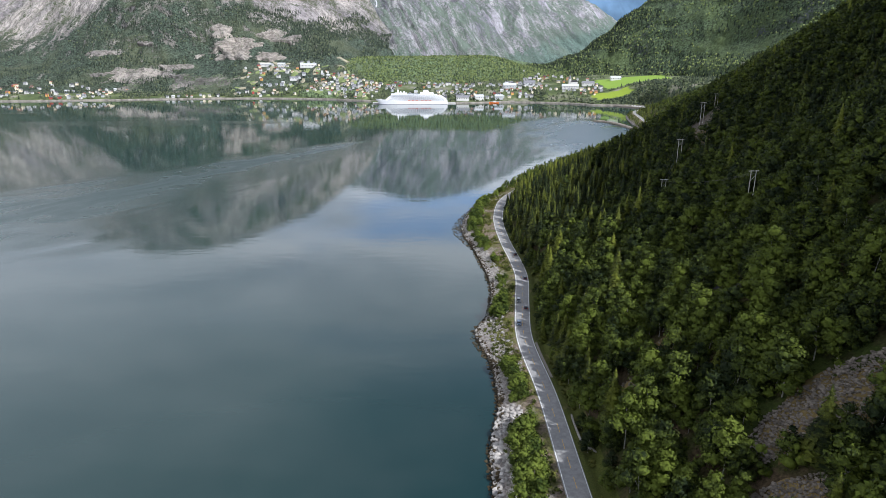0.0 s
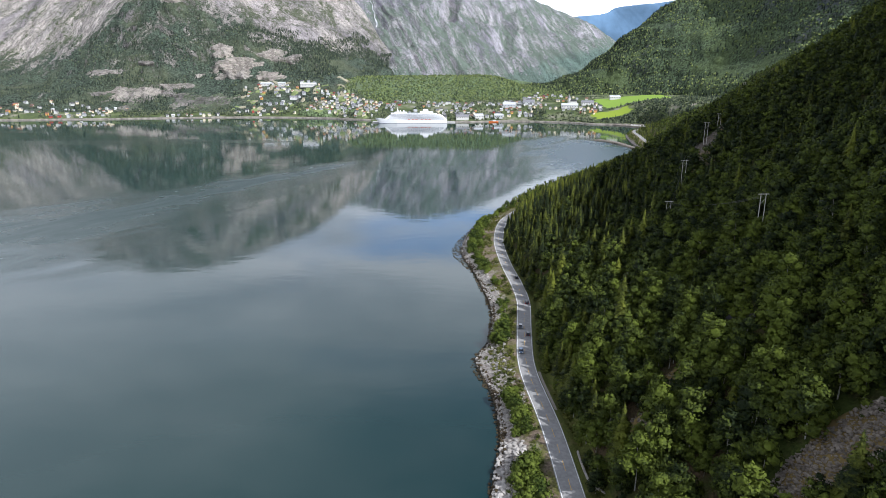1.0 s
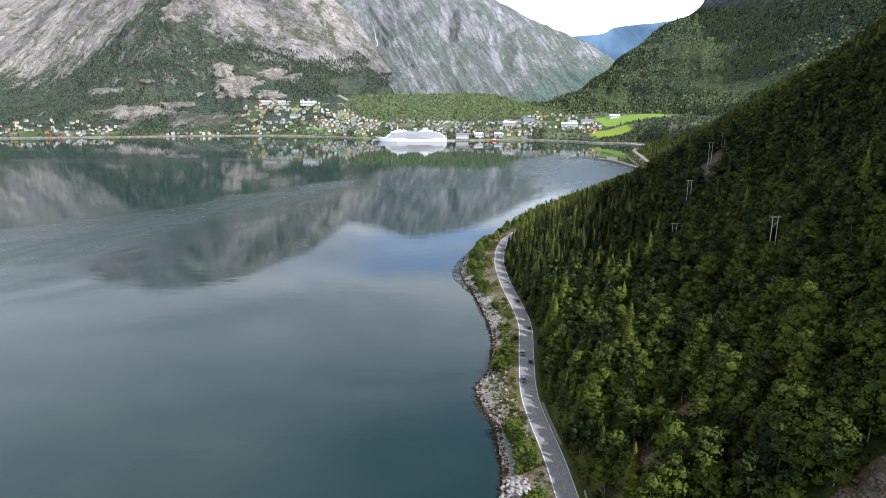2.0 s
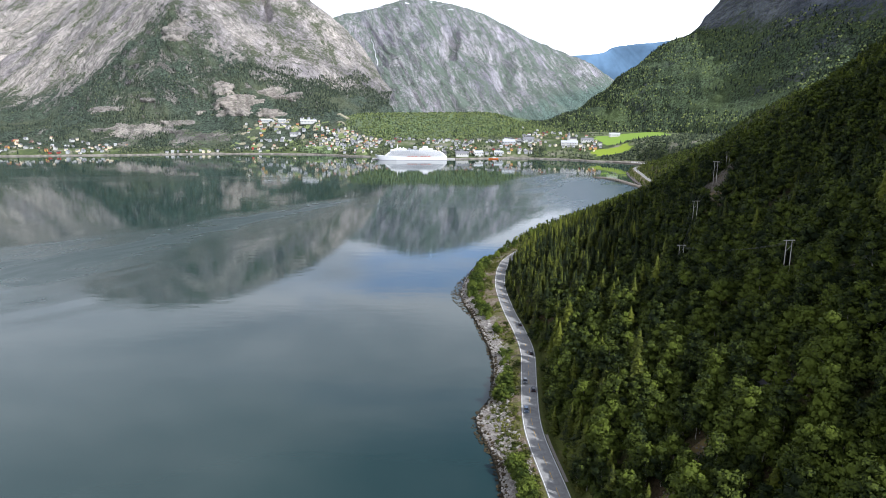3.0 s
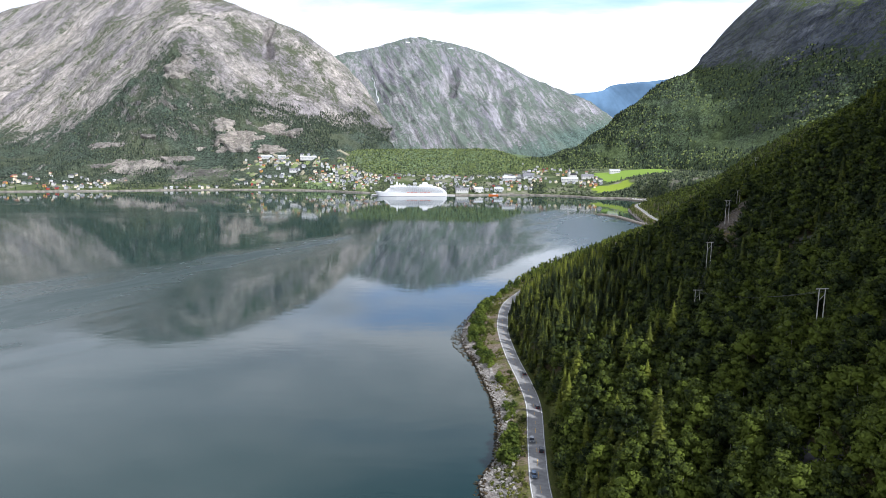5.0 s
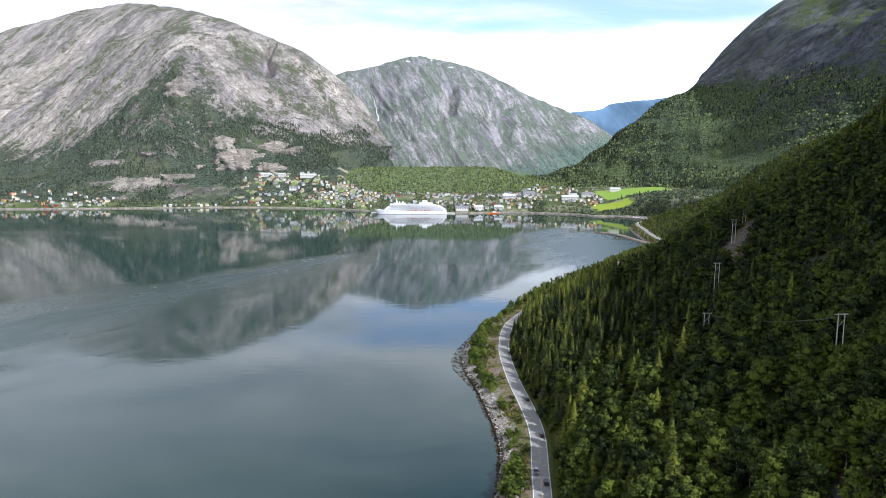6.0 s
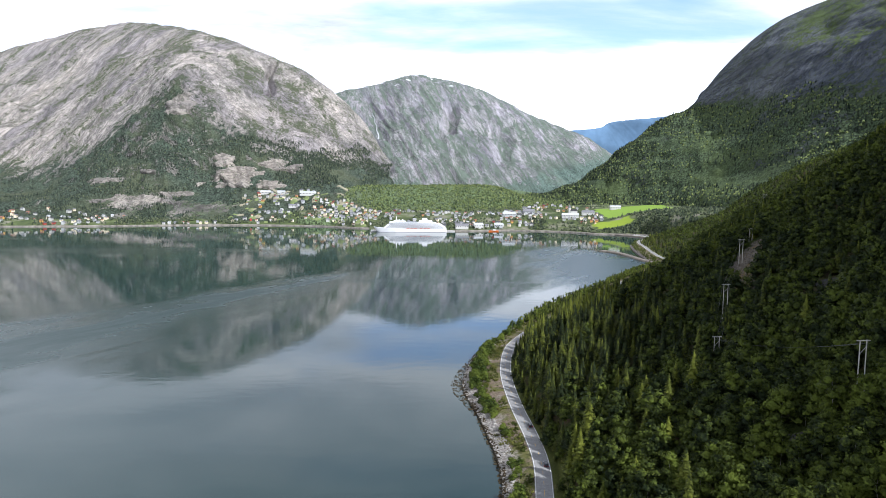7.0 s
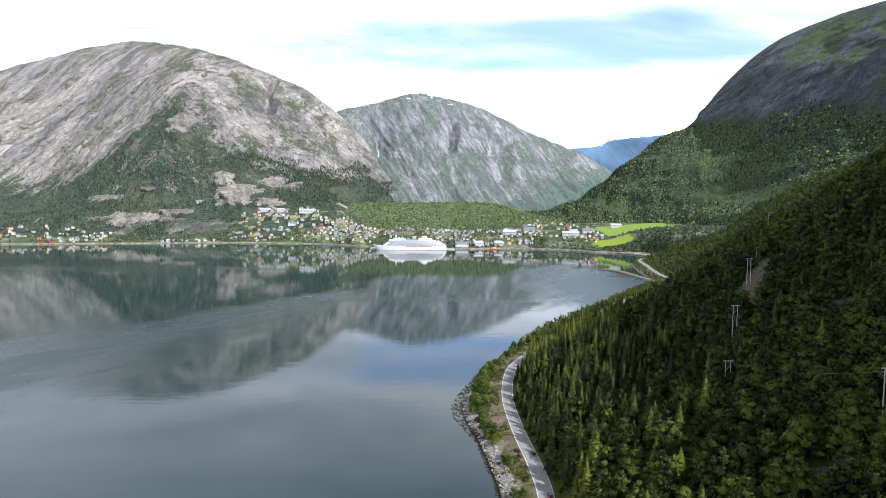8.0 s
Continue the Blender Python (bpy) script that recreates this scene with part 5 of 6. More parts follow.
def land_z(x, y):
    i = np.clip(((np.asarray(x) - X0) / CELL).astype(int), 0, NX - 1)
    j = np.clip(((np.asarray(y) - Y0) / CELL).astype(int), 0, NY - 1)
    return LAND[i, j]


COAST = np.array([(x, y) for x, y, _ in LEFT[0][:7]] + [(x, y) for x, y, _ in VILLAGE[0][2:8]], float)
coast = curve_through(COAST, 600)


def coast_y(x):
    return np.interp(x, coast[:, 0], coast[:, 1])


# the stone-faced shore road on the far side
MAT["shore_wall"] = plain("pale_stone_wall", (0.17, 0.155, 0.13), 0.9, 0, 0.55, 0.08)
t = np.gradient(coast, axis=0)
t /= np.linalg.norm(t, axis=1, keepdims=True)
inland = np.stack([-t[:, 1], t[:, 0]], 1)
rows = []
for off, z in ((0.0, -2.0), (2.0, 2.6), (3.0, 3.2), (11.0, 3.4), (13.0, 1.0)):
    rows.append(np.column_stack([coast + inland * (off + 2.0), np.full(len(coast), z)]))
v = np.stack(rows, 1)
ob = mesh_object("shore_road", v.reshape(-1, 3), grid_faces(len(coast), len(rows)), MAT["shore_wall"])
tagged(ob, "pale stone-faced road along the far shore", "road", kind="structure")

# grass and gardens rising behind the shore road
rows = []
for off, z in ((12.0, 3.0), (20.0, 5.0), (34.0, 9.0), (52.0, 13.0), (75.0, 17.0), (95.0, 16.0)):
    p = coast[:430] + inland[:430] * off
    z = z + (0.5 * off - 5 - z + 3) * np.exp(-((p[:, 0] + 375) / 130) ** 2) * (off > 15)
    rows.append(np.column_stack([p, z + 1.2 * fractal(p[:, 0], p[:, 1], 25, 3, 61)]))
v = np.stack(rows, 1)
ob = mesh_object("garden_slope", v.reshape(-1, 3), grid_faces(430, len(rows)), MAT["meadow"], True)
tagged(ob, "grassy gardens rising behind the far shore road", "lawn", kind="structure")
fine = np.stack([curve_through(v[..., k].T, 40).T for k in range(3)], -1)
fine = np.stack([curve_through(fine[..., k], 1600) for k in range(3)], -1).reshape(-1, 3)
i, j = ((fine[:, 0] - X0) / CELL).astype(int), ((fine[:, 1] - Y0) / CELL).astype(int)
ok = (i >= 0) & (i < NX) & (j >= 0) & (j < NY)
np.maximum.at(LAND, (i[ok], j[ok]), fine[ok, 2])

# trees down to the shore road
k = 3000
rg = np.random.default_rng(73)
i, off = rg.integers(0, 430, k), rg.uniform(14, 95, k)
p = coast[i] + inland[i] * off[:, None] + rg.normal(0, 3, (k, 2))
ok = fractal(p[:, 0], p[:, 1], 55, 3, 47) > np.where((p[:, 0] > -640) | (p[:, 0] < -940), 0.05, -0.25)
p = p[ok]
k = len(p)
kinds = np.where(rg.random(k) < 0.35, rg.integers(0, 3, k), rg.integers(3, 5, k))
size, turn = rg.uniform(0.5, 1.0, k), rg.uniform(0, 6.28, k)
xyz = np.column_stack([p, land_z(p[:, 0], p[:, 1]) - 0.8])
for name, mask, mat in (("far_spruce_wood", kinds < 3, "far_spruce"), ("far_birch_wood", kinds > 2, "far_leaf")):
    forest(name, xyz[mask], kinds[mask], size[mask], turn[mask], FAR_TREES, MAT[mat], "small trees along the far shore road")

# ---- houses ----
ROOFS = [plain("grey_slate_roof", (0.17, 0.17, 0.18), 0.8, 0, 0.2, 0.6), plain("red_tile_roof", (0.24, 0.11, 0.075), 0.8, 0, 0.2, 0.6), plain("dark_roof", (0.07, 0.07, 0.075), 0.8, 0, 0.2, 0.6), plain("pale_metal_roof", (0.42, 0.43, 0.44), 0.5, 0, 0.1, 0.6)]
WALLS = [MAT["white"], plain("cream_boards", (0.66, 0.58, 0.42), 0.7, 0, 0.1, 0.6), plain("red_boards", (0.30, 0.06, 0.045), 0.7, 0, 0.15, 0.6), plain("ochre_boards", (0.48, 0.28, 0.08), 0.7, 0, 0.15, 0.6), plain("grey_boards", (0.36, 0.37, 0.37), 0.7, 0, 0.15, 0.6)]
MAT["pane"] = plain("window_glass", (0.05, 0.06, 0.07), 0.1, 0, 0.1, 2.0)


def house(wall, roof, long, wide, high, label, kind="house"):
    """A gabled house: walls with gables, an overhanging roof, windows and a chimney."""
    base = tagged(new(kind), label, "house" if kind == "house" else "building", "village houses")
    a, b = long / 2, wide / 2
    rise = wide * 0.36
    v = [(-a, -b, -3), (a, -b, -3), (a, b, -3), (-a, b, -3), (-a, -b, high), (a, -b, high), (a, b, high), (-a, b, high), (-a, 0, high + rise), (a, 0, high + rise)]
    bm = bmesh.new()
    p = [bm.verts.new(c) for c in v]
    for f in ((0, 1, 5, 4), (2, 3, 7, 6), (1, 2, 6, 9, 5), (3, 0, 4, 8, 7)):
        bm.faces.new([p[i] for i in f])
    part("wall", bm, wall, base)
    bm = bmesh.new()
    o, th = 0.6, 0.35
    for s in (-1, 1):
        q = [(-a - o, s * (b + o), high - 0.25), (a + o, s * (b + o), high - 0.25), (a + o, 0, high + rise + 0.15), (-a - o, 0, high + rise + 0.15)]
        lo = [bm.verts.new(c) for c in q]
        hi = [bm.verts.new((c[0], c[1], c[2] + th)) for c in q]
        for f in ((0, 1, 2, 3),):
            bm.faces.new([lo[i] for i in f])
            bm.faces.new([hi[i] for i in reversed(f)])
        for i in range(4):
            j = (i + 1) % 4
            bm.faces.new([lo[i], lo[j], hi[j], hi[i]])
    part("roof", bm, roof, base)
    bm = bmesh.new()
    box(bm, (a * 0.3, -0.5, high + rise * 0.5), (a * 0.3 + 0.9, 0.5, high + rise + 1.3))
    part("chimney", bm, ROOFS[0], base)
    n = max(2, int(long / 4.5))
    for i in range(n):
        bm = bmesh.new()
        x = -a + long * (i + 0.5) / n
        box(bm, (x - 0.75, -b - 0.06, high * 0.42), (x + 0.75, -b + 0.05, high * 0.78))
        part("window", bm, MAT["pane"], base)
    return base


NAMES = ("white", "cream", "red", "ochre", "grey")
TOPS = ("grey slate", "red tiled", "dark", "pale metal")
PROTOS = []
r = np.random.default_rng(91)
for k, (wi, ro, L, W, H) in enumerate(((0, 0, 10, 7.5, 4.6), (0, 1, 9, 7, 4.2), (0, 2, 12, 8, 5), (1, 1, 9, 7, 4.5), (2, 2, 9, 7, 4.2), (3, 1, 9, 7, 4.2), (4, 0, 11, 8, 4.6), (0, 3, 11, 8, 4.6), (1, 0, 10, 7, 5))):
    PROTOS.append(house(WALLS[wi], ROOFS[ro], L, W, H, f"{NAMES[wi]} wooden village house with a {TOPS[ro]} roof"))
spots = []
for x0, x1, d0, d1, n in ((-1330, -1110, 25, 300, 34), (-1110, -950, 18, 230, 30), (-800, -620, 16, 30, 9), (-640, -400, 18, 250, 52), (-400, -190, 18, 190, 104), (-170, 45, 50, 240, 44), (30, 250, 35, 200, 66), (250, 440, 95, 370, 66)):
    tries = 0
    while n > 0 and tries < 900:
        tries += 1
        x = r.uniform(x0, x1)
        y = float(coast_y(x)) + r.uniform(d0, d1)
        z = float(land_z(x, y))
        if float(fractal(np.array([x]), np.array([y]), 55, 2, 33)[0]) < -0.12 and tries < 700:
            continue
        if z < 2 or z > 118 or any((x - a) ** 2 + (y - b) ** 2 < 190 for a, b, _ in spots):
            continue
        spots.append((x, y, z))
        n -= 1
for i, (x, y, z) in enumerate(spots):
    proto = PROTOS[i if i < len(PROTOS) else int(r.choice(9, p=[0.17, 0.10, 0.17, 0.13, 0.04, 0.03, 0.17, 0.08, 0.11]))]
    m = pose(x, y, z + 0.6, 0, 0, r.choice([0, 90, 0]) + r.uniform(-25, 25))
    if i < len(PROTOS):
        proto.matrix_world = m
    else:
        copy_thing(proto, m).scale = (float(r.uniform(0.62, 0.95)),) * 3

# larger buildings
big = house(WALLS[0], ROOFS[3], 50, 11, 7, "long white school building with a pale roof on the hillside", "school_building")
big.matrix_world = pose(-432, 2130, float(land_z(-432, 2130)) + 2, 0, 0, 4)
for x, y, L, W, H, wi, ro, yaw, nm in ((-577, 2170, 34, 12, 6, 0, 3, -5, "apartment_building"), (-532, 2190, 24, 10, 6, 0, 3, 0, "apartment_building"), (-463, 2060, 28, 10, 6, 0, 0, 10, "apartment_building"),
                                     (190, 1930, 36, 16, 6, 4, 3, 0, "warehouse"), (250, 1960, 32, 16, 6, 4, 0, 5, "warehouse"), (357, 1880, 46, 14, 6, 0, 3, -6, "hotel"), (410, 1895, 34, 13, 6, 0, 0, 0, "hotel"),
                                     (50, 1797, 34, 13, 7, 0, 0, 8, "quay_building"), (95, 1815, 26, 13, 8, 0, 3, 20, "quay_building"), (-5, 1797, 26, 12, 7, 0, 2, 0, "quay_building"), (152, 1838, 22, 12, 7, 4, 3, 0, "quay_building"), (500, 1945, 30, 12, 5, 0, 3, 0, "barn")):
    ob = house(WALLS[wi], ROOFS[ro], L, W, H, f"long {NAMES[wi]} building with a {TOPS[ro]} roof in the village", nm)
    ob.matrix_world = pose(x, y, max(float(land_z(x, y)), 3) + 1, 0, 0, yaw)


def church():
    base = tagged(new("church"), "white wooden church with a pointed dark spire", "church")
    bm = bmesh.new()
    box(bm, (-11, -5, -3), (11, 5, 8))
    part("nave", bm, MAT["white"], base)
    bm = bmesh.new()
    for s in (-1, 1):
        q = [bm.verts.new(c) for c in ((-11.5, s * 5.6, 7.7), (11.5, s * 5.6, 7.7), (11.5, 0, 13), (-11.5, 0, 13))]
        bm.faces.new(q)
    bmesh.ops.solidify(bm, geom=bm.faces[:], thickness=0.3)
    part("roof", bm, ROOFS[2], base)
    bm = bmesh.new()
    box(bm, (-15, -3, -3), (-9, 3, 16))
    part("tower", bm, MAT["white"], base)
    bm = bmesh.new()
    bmesh.ops.create_cone(bm, cap_ends=True, segments=4, radius1=4.6, radius2=0.1, depth=13, matrix=pose(-12, 0, 22.5, 0, 0, 45))
    part("spire", bm, ROOFS[0], base)
    base.matrix_world = pose(372, 1915, float(land_z(372, 1915)) + 1, 0, 0, 20)


church()

# ---- fields and gardens ----
def village_tree_ok(x, y, z):
    ok = (z > 3) & (fractal(x, y, 60, 3, 45) > -0.12)
    for x0, x1, y0, y1, _ in FIELDS:
        ok &= ~((x > x0 - 5) & (x < x1 + 5) & (y > y0) & (y < y1))
    return ok


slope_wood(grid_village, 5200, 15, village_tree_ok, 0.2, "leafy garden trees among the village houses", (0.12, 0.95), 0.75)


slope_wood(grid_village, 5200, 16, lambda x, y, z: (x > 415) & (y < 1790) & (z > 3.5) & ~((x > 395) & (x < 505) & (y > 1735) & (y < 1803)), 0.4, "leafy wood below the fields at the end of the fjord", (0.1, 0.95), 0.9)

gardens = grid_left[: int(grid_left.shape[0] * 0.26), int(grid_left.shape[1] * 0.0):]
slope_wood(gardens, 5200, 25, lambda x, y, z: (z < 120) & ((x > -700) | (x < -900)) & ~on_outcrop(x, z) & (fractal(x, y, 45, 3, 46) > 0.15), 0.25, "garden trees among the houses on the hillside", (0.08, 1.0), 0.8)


# ---- ship ----
MAT["ship_white"] = plain("white_ship_paint", (0.68, 0.68, 0.68), 0.4, 0, 0.03, 0.2)
MAT["ship_glass"] = plain("grey_balcony_glass", (0.26, 0.28, 0.30), 0.2, 0, 0.25, 0.35)
MAT["ship_red"] = plain("red_lifeboat", (0.50, 0.14, 0.08), 0.5, 0, 0.1, 1.0)
MAT["ship_dark"] = plain("dark_blue_hull_paint", (0.05, 0.06, 0.09), 0.5, 0, 0.1, 0.5)


def ship():
    base = tagged(new("cruise_ship"), "white cruise ship with rows of balconies moored at the quay", "ship")
    n, m = 40, 7
    v = []
    for i in range(n):
        f = i / (n - 1)
        for j in range(m):
            h = j / (m - 1)
            rake = (1 - h) * 16 * max(0, 1 - f * 6)
            x = -122 + 240 * f + rake
            beam = 14.5 * min(1.0, (f / 0.22 + 0.02) ** 0.6) * (0.82 + 0.18 * h if f < 0.3 else 0.94 + 0.06 * h) * (1.0 if f < 0.94 else 1 - (f - 0.94) * 2.2)
            top = 11 + 4.5 * max(0, 1 - f / 0.22) ** 1.6
            v.append((x, beam, -3 + (top + 3) * h))
    right = np.array(v)
    left = right * (1, -1, 1)
    f1 = grid_faces(n, m)
    both = np.concatenate([right, left])
    faces = np.concatenate([f1, (f1 + n * m)[:, ::-1]])
    deck = np.array([(i * m + m - 1, (i + 1) * m + m - 1, n * m + (i + 1) * m + m - 1, n * m + i * m + m - 1) for i in range(n - 1)])
    ends = np.array([((n - 1) * m + j, (n - 1) * m + j + 1, n * m + (n - 1) * m + j + 1, n * m + (n - 1) * m + j) for j in range(m - 1)])
    hull = mesh_object("hull", both, np.concatenate([faces, deck, ends]), MAT["ship_white"], False, base)
    bm = bmesh.new()
    box(bm, (-106, -14.0, -0.6), (117, 14.0, 0.5))
    part("waterline_band", bm, MAT["ship_dark"], hull)
    z = 11.0
    for k, (x0, x1, hw) in enumerate(((-92, 114, 14.2), (-88, 112, 14.2), (-84, 108, 14.2), (-80, 104, 14.0), (-74, 98, 13.6), (-66, 84, 13.0))):
        bm = bmesh.new()
        made = bmesh.ops.create_cube(bm, size=1, matrix=Matrix.LocRotScale(((x0 + x1) / 2, 0, z + 1.5), None, (x1 - x0, hw * 2, 3.0)))["verts"]
        for q in made:
            if q.co.x < 0:
                q.co.x += 5 if q.co.z > z + 1.5 else 0
                q.co.y *= 0.8
        deck_ob = part("deck", bm, MAT["ship_white"], base)
        for s in (-1, 1):
            bm = bmesh.new()
            cells = 26
            for c in range(cells):
                a = x0 + 12 + (x1 - x0 - 18) * c / cells
                box(bm, (a, s * hw - 0.12, z + 0.9), (a + (x1 - x0 - 18) / cells * 0.78, s * hw + 0.12, z + 2.4))
            part("balcony_row", bm, MAT["ship_glass"], deck_ob)
        z += 3.05
    for name, lo, hi, mat in (("bridge", (-70, -14.5, z - 3.0), (-56, 14.5, z + 1.0), "ship_white"), ("upper_house", (-58, -9, z), (-16, 9, z + 4), "ship_white"), ("pool_screen", (-14, -11, z), (22, 11, z + 2.0), "ship_glass"), ("aft_house", (26, -9, z), (72, 9, z + 5), "ship_white")):
        bm = bmesh.new()
        box(bm, lo, hi, 0.94)
        part(name, bm, MAT[mat], base)
    bm = bmesh.new()
    box(bm, (36, -5, z + 5), (56, 5, z + 12), 0.75)
    funnel = part("funnel", bm, MAT["ship_white"], base)
    bm = bmesh.new()
    box(bm, (39, -4, z + 12), (53, 4, z + 13), 0.9)
    part("funnel_cap", bm, MAT["ship_dark"], funnel)
    bm = bmesh.new()
    box(bm, (-50, -2, z + 4), (-44, 2, z + 13), 0.5)
    cyl(bm, (-47, 0, z + 15), 0.5, 6)
    part("mast", bm, MAT["ship_white"], base)
    for x in (-38, -27):
        bm = bmesh.new()
        bmesh.ops.create_icosphere(bm, subdivisions=2, radius=2.6, matrix=Matrix.Translation((x, 0, z + 6.0)))
        part("radar_dome", bm, MAT["ship_white"], base)
    for s in (-1, 1):
        for k in range(6):
            bm = bmesh.new()
            x = -14 + k * 12.5 + (6 if k > 2 else 0)
            box(bm, (x, s * 15.2 - 1.2, 10.6), (x + 8.5, s * 15.2 + 1.2, 12.2), 0.85, 0.4)
            part("lifeboat", bm, MAT["ship_red"], base, "red and white covered lifeboat")
    base.matrix_world = pose(-84, 1737, 0, 0, 0, 3)
    base.scale = (0.785, 0.85, 0.88)


ship()
MAT["quay"] = plain("concrete_quay", (0.38, 0.37, 0.35), 0.9, 0, 0.15, 0.2)
bm = bmesh.new()
box(bm, (-105, 0, -4), (115, 30, 2.6))
base = part("quay", bm, MAT["quay"], None, "long pale concrete quay behind the ship")
base.matrix_world = pose(-84, 1751, 0, 0, 0, 3)
tagged(base, "", "quay", kind="structure")


# ---- breakwaters, marina and boats ----
def mound(name, line, wide, high, label):
    c = curve_through(line, 60)
    t = np.gradient(c, axis=0)
    t /= np.linalg.norm(t, axis=1, keepdims=True)
    nrm = np.stack([-t[:, 1], t[:, 0]], 1)
    offs = np.array([-1.0, -0.75, -0.45, 0, 0.45, 0.75, 1.0]) * wide
    zs = np.array([-2, 0.4, 1, 1, 1, 0.4, -2.0]) * high
    v = np.zeros((60, 7, 3))
    v[..., :2] = c[:, None] + nrm[:, None] * offs[None, :, None]
    v[..., 2] = zs + 0.5 * value_noise(v[..., 0] / 5, v[..., 1] / 5, 3)
    tip = np.minimum(1, np.minimum(np.arange(60), 59 - np.arange(60)) / 3)[:, None]
    v[..., 2] = v[..., 2] * tip - 2 * (1 - tip)
    ob = mesh_object(name, v.reshape(-1, 3), grid_faces(60, 7), MAT["grey_stone"])
    tagged(ob, label, "breakwater", kind="structure")
    return c


mole = mound("breakwater_south", [(289, 1264), (307, 1243), (319, 1205), (323, 1166), (326, 1110), (334, 1055)], 6, 2.6, "low stone breakwater running out from the road")
mound("breakwater_north", [(425, 1722), (448, 1682), (474, 1640), (494, 1600), (530, 1580)], 7, 2.6, "stone breakwater round the small marina")
k = 700
r = np.random.default_rng(95)
i = r.integers(0, 60, k)
p = mole[i] + r.normal(0, 3.4, (k, 2))
size = 0.8 + 1.6 * r.random(k) ** 2
stone_heap("breakwater_rocks", np.column_stack([p, 0.6 + r.uniform(0, 1.6, k)]), size, 15, MAT["grey_stone"], "pale boulders heaped on the stone breakwater", 60)


def boat(x, y, yaw, long, mat, label):
    base = tagged(new("boat"), label, "boat", "boats by the shore")
    bm = bmesh.new()
    ring = []
    for f, w, z in ((0, 0.02, 1.0), (0.25, 0.7, 0.8), (0.6, 1.0, 0.7), (1.0, 0.85, 0.75)):
        ring.append([bm.verts.new(((f - 0.5) * long, s * w * long * 0.16, h)) for s, h in ((-1, z * long * 0.14), (-0.6, -0.4), (0.6, -0.4), (1, z * long * 0.14))])
    for a, b in zip(ring, ring[1:]):
        for q in range(3):
            bm.faces.new((a[q], b[q], b[q + 1], a[q + 1]))
        bm.faces.new((a[3], b[3], b[0], a[0]))
    bm.faces.new(ring[-1])
    part("hull", bm, mat, base)
    bm = bmesh.new()
    box(bm, (-0.1 * long, -0.09 * long, 0.08 * long), (0.25 * long, 0.09 * long, 0.24 * long), 0.8)
    part("cabin", bm, MAT["white"], base)
    base.matrix_world = pose(x, y, 0, 0, 0, yaw)


for k in range(26):
    boat(468 + 5.5 * (k % 13) + 7 * (k // 13) + r.uniform(-1, 1), 1682 - 7 * (k % 13) + 12 * (k // 13), r.uniform(20, 60), r.uniform(7, 11), MAT["white"], "small white motor boat in the marina")
MAT["orange"] = plain("orange_hull_paint", (0.65, 0.16, 0.03), 0.5, 0, 0.1, 0.6)
boat(135, 1786, 5, 26, MAT["orange"], "orange-hulled work boat at the village quay")


# ---- power line ----
MAT["pole"] = plain("weathered_pole_wood", (0.40, 0.38, 0.34), 0.85, 0, 0.15, 0.7)
MAT["steel"] = plain("grey_galvanised_steel", (0.35, 0.35, 0.36), 0.5, 0.6, 0.1, 2.0)
MAT["wire"] = plain("aluminium_wire", (0.12, 0.12, 0.12), 0.5, 0.5, 0.05, 2.0)


def power_pole(x, y, top, yaw):
    z = float(bank_z(x, y))
    high = top - z
    base = tagged(new("power_pole"), "two-legged wooden power pole with a crossarm among the trees", "power pole", "power line")
    for s in (-1, 1):
        bm = bmesh.new()
        bmesh.ops.create_cone(bm, cap_ends=True, segments=8, radius1=0.20, radius2=0.14, depth=high + 1.5, matrix=pose(s * 1.05, 0, (high - 1.5) / 2))
        part("leg", bm, MAT["pole"], base)
    bm = bmesh.new()
    box(bm, (-2.15, -0.14, high - 0.35), (2.15, 0.14, high - 0.08), 1.0, 0.03)
    part("crossarm", bm, MAT["pole"], base)
    bm = bmesh.new()
    q = [bm.verts.new(c) for c in ((-0.98, -0.06, high - 4.2), (-0.98, 0.06, high - 4.2), (0.98, 0.06, high - 2.0), (0.98, -0.06, high - 2.0))]
    w_ = [bm.verts.new((c.co.x, c.co.y, c.co.z + 0.16)) for c in q]
    bm.faces.new(q)
    bm.faces.new(w_[::-1])
    for a in range(4):
        b = (a + 1) % 4
        bm.faces.new((q[a], w_[a], w_[b], q[b]))
    part("brace", bm, MAT["steel"], base)
    for s in (-1.95, 0, 1.95):
        bm = bmesh.new()
        for k in range(4):
            cyl(bm, (s, 0, high - 0.45 - 0.14 * k), 0.10, 0.09, "Z", 8)
        part("insulator", bm, MAT["glass_dark"], base)
    base.matrix_world = pose(x, y, z, 0, 0, yaw)
    c, s = math.cos(radians(yaw)), math.sin(radians(yaw))
    return [Vector((x + c * d, y + s * d, top - 1.0)) for d in (-1.95, 0, 1.95)]


ends = [power_pole(*p) for p in POLES]
for a, b in zip(ends, ends[1:]):
    for p, q in zip(a, b):
        cu = bpy.data.curves.new("wire", "CURVE")
        cu.dimensions, cu.bevel_depth, cu.bevel_resolution = "3D", 0.028, 0
        sp = cu.splines.new("POLY")
        sp.points.add(12)
        for k in range(13):
            f = k / 12
            c = p.lerp(q, f)
            sp.points[k].co = (c.x, c.y, c.z - 2.2 * 4 * f * (1 - f), 1)
        cu.materials.append(MAT["wire"])
        tagged(new("power_cable", cu), "thin sagging power cable between wooden poles", "cable", "power line")


# ---- lawns among the hillside houses ----
MAT["lawn"] = plain("mown_lawn", (0.150, 0.185, 0.070), 0.95, 0, 0.35, 0.06)
MAT["dry_field"] = plain("dry_grass_field", (0.24, 0.22, 0.15), 0.95, 0, 0.25, 0.05)
r = np.random.default_rng(97)


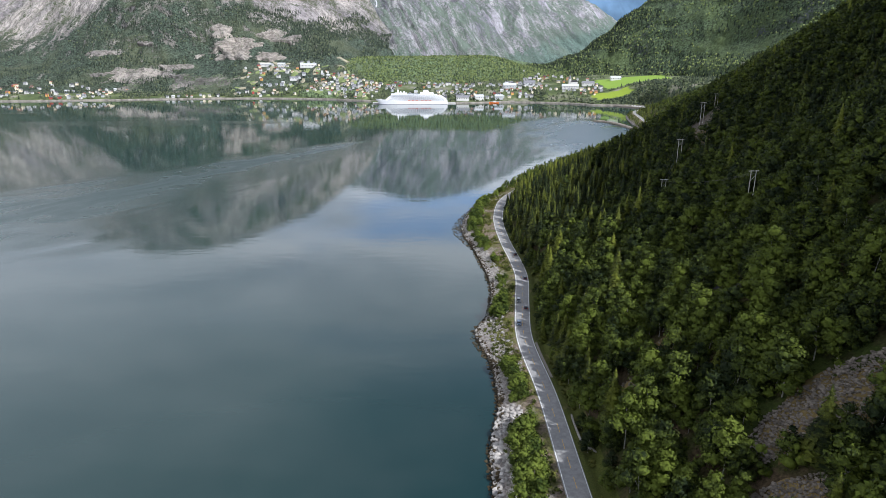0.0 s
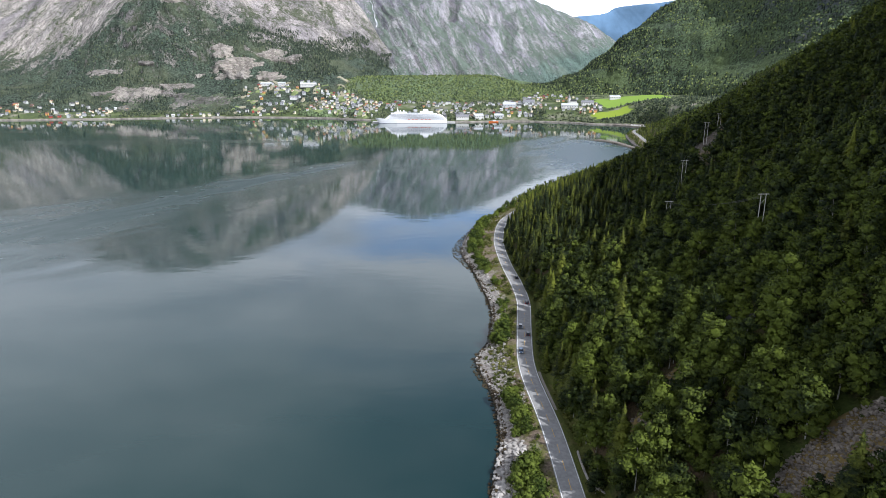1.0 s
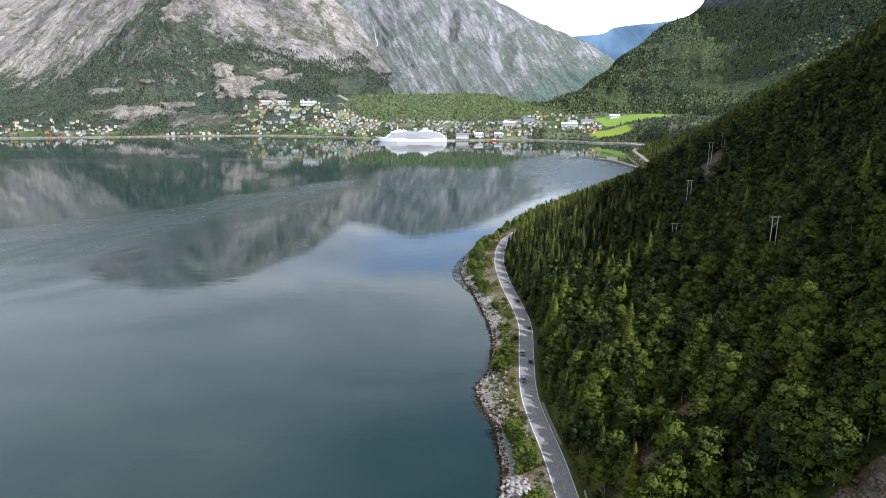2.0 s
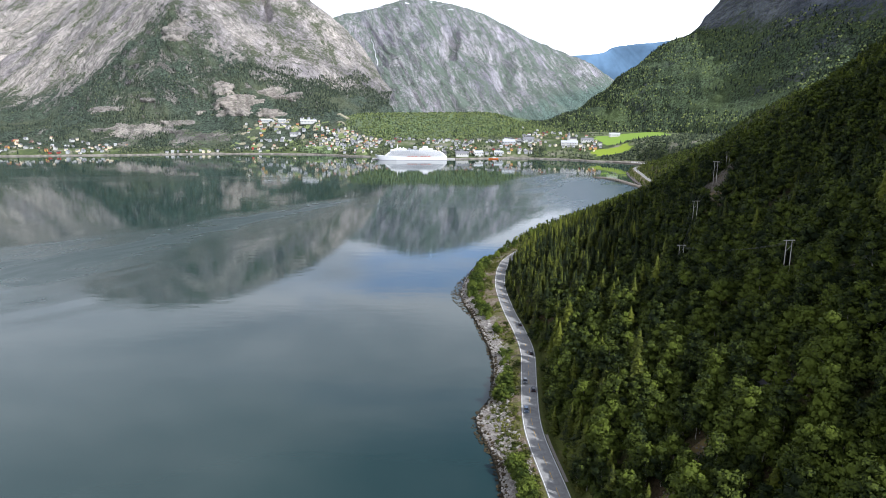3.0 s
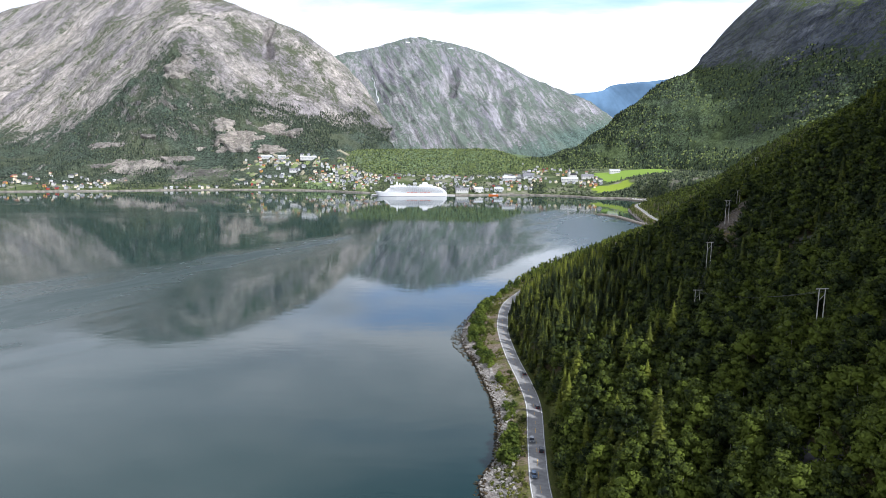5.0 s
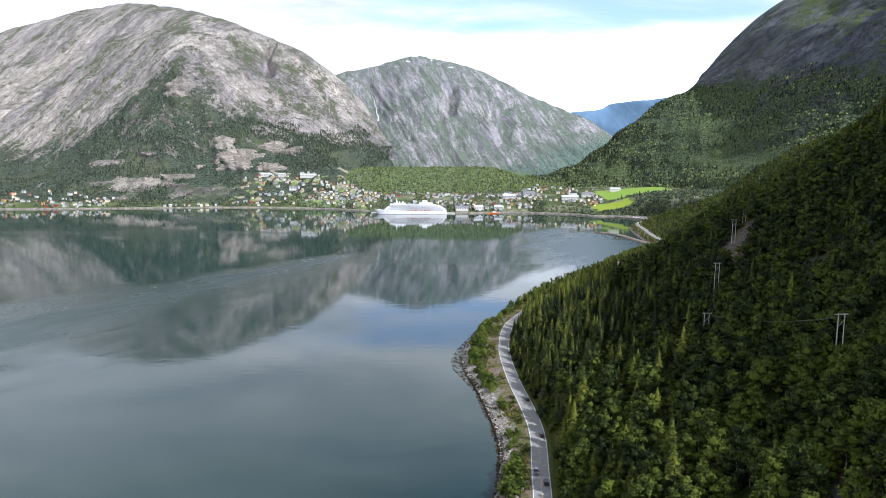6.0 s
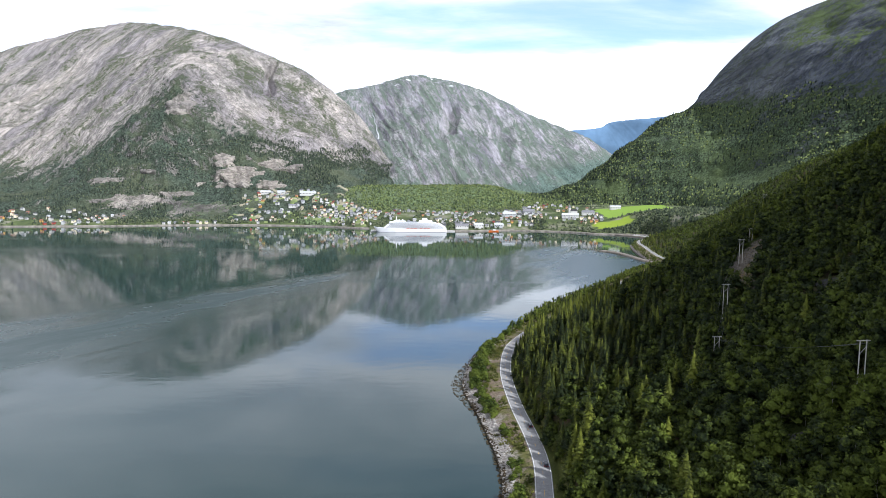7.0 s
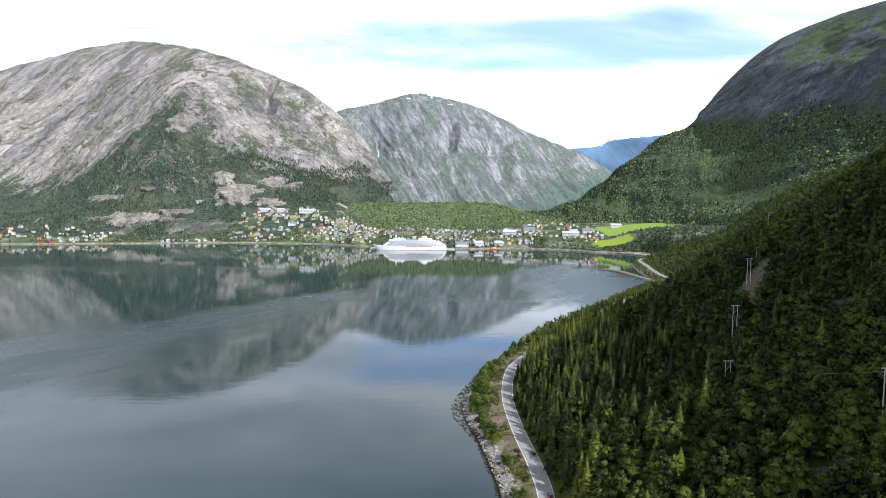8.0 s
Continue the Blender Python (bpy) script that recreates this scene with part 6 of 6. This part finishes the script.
def patch(x, y, ax, ay, mat, label):
    """A rounded lawn laid on the slope."""
    n = 11
    u, v = np.meshgrid(np.linspace(-1, 1, n), np.linspace(-1, 1, n))
    k = np.maximum(np.abs(u), np.abs(v)) / np.maximum(np.hypot(u, v), 1e-6)
    px, py = x + u * k * ax, y + v * k * ay
    q = np.stack([px, py, land_z(px, py)], -1)
    for _ in range(3):
        q[1:-1, 1:-1, 2] = (q[:-2, 1:-1, 2] + q[2:, 1:-1, 2] + q[1:-1, :-2, 2] + q[1:-1, 2:, 2]) / 4
    q[..., 2] += 1.2 - 2.5 * (np.maximum(np.abs(u), np.abs(v)) > 0.95)
    ob = mesh_object("lawn", q.reshape(-1, 3), grid_faces(n, n), mat, True)
    tagged(ob, label, "lawn", kind="structure")


for _ in range(95):
    x = r.uniform(-640, -200)
    y = float(coast_y(x)) + r.uniform(25, 230)
    patch(x, y, r.uniform(5, 13), r.uniform(5, 15), MAT["lawn" if r.random() < 0.7 else "dry_field"], "mown lawn on the slope between the houses")
for x, y, ax, ay in ((-560, 2205, 60, 14), (-330, 2215, 26, 16), (-120, 2320, 60, 30), (-30, 2330, 40, 26)):
    patch(x, y, ax, ay, MAT["dry_field"], "pale open field on the terrace")


# ---- waterfall ----
MAT["foam"] = plain("white_falling_water", (0.58, 0.60, 0.62), 0.6, 0, 0.25, 0.08)
path = curve_through([(-510, 4540, 690), (-477, 4420, 600), (-443, 4285, 512), (-401, 4050, 405)], 60)
gm = grid_middle.reshape(-1, 3)
rows = []
for k, (x, y, z) in enumerate(path):
    d = (gm[:, 0] - x) ** 2 + (gm[:, 2] - z) ** 2
    near = gm[np.argsort(d)[:4]].mean(0)
    half = 1.5 + 0.8 * math.sin(k * 0.9) + (1.2 if k > 45 else 0)
    wob = 3 * math.sin(k * 0.5)
    for s in (-1, 0, 1):
        rows.append((x + wob + s * half, near[1] - (9 if s == 0 else 6), z + 3))
ob = mesh_object("waterfall", np.array(rows), grid_faces(60, 3), MAT["foam"], True)
tagged(ob, "thin white waterfall down a gully of the mountain", "waterfall", kind="structure")
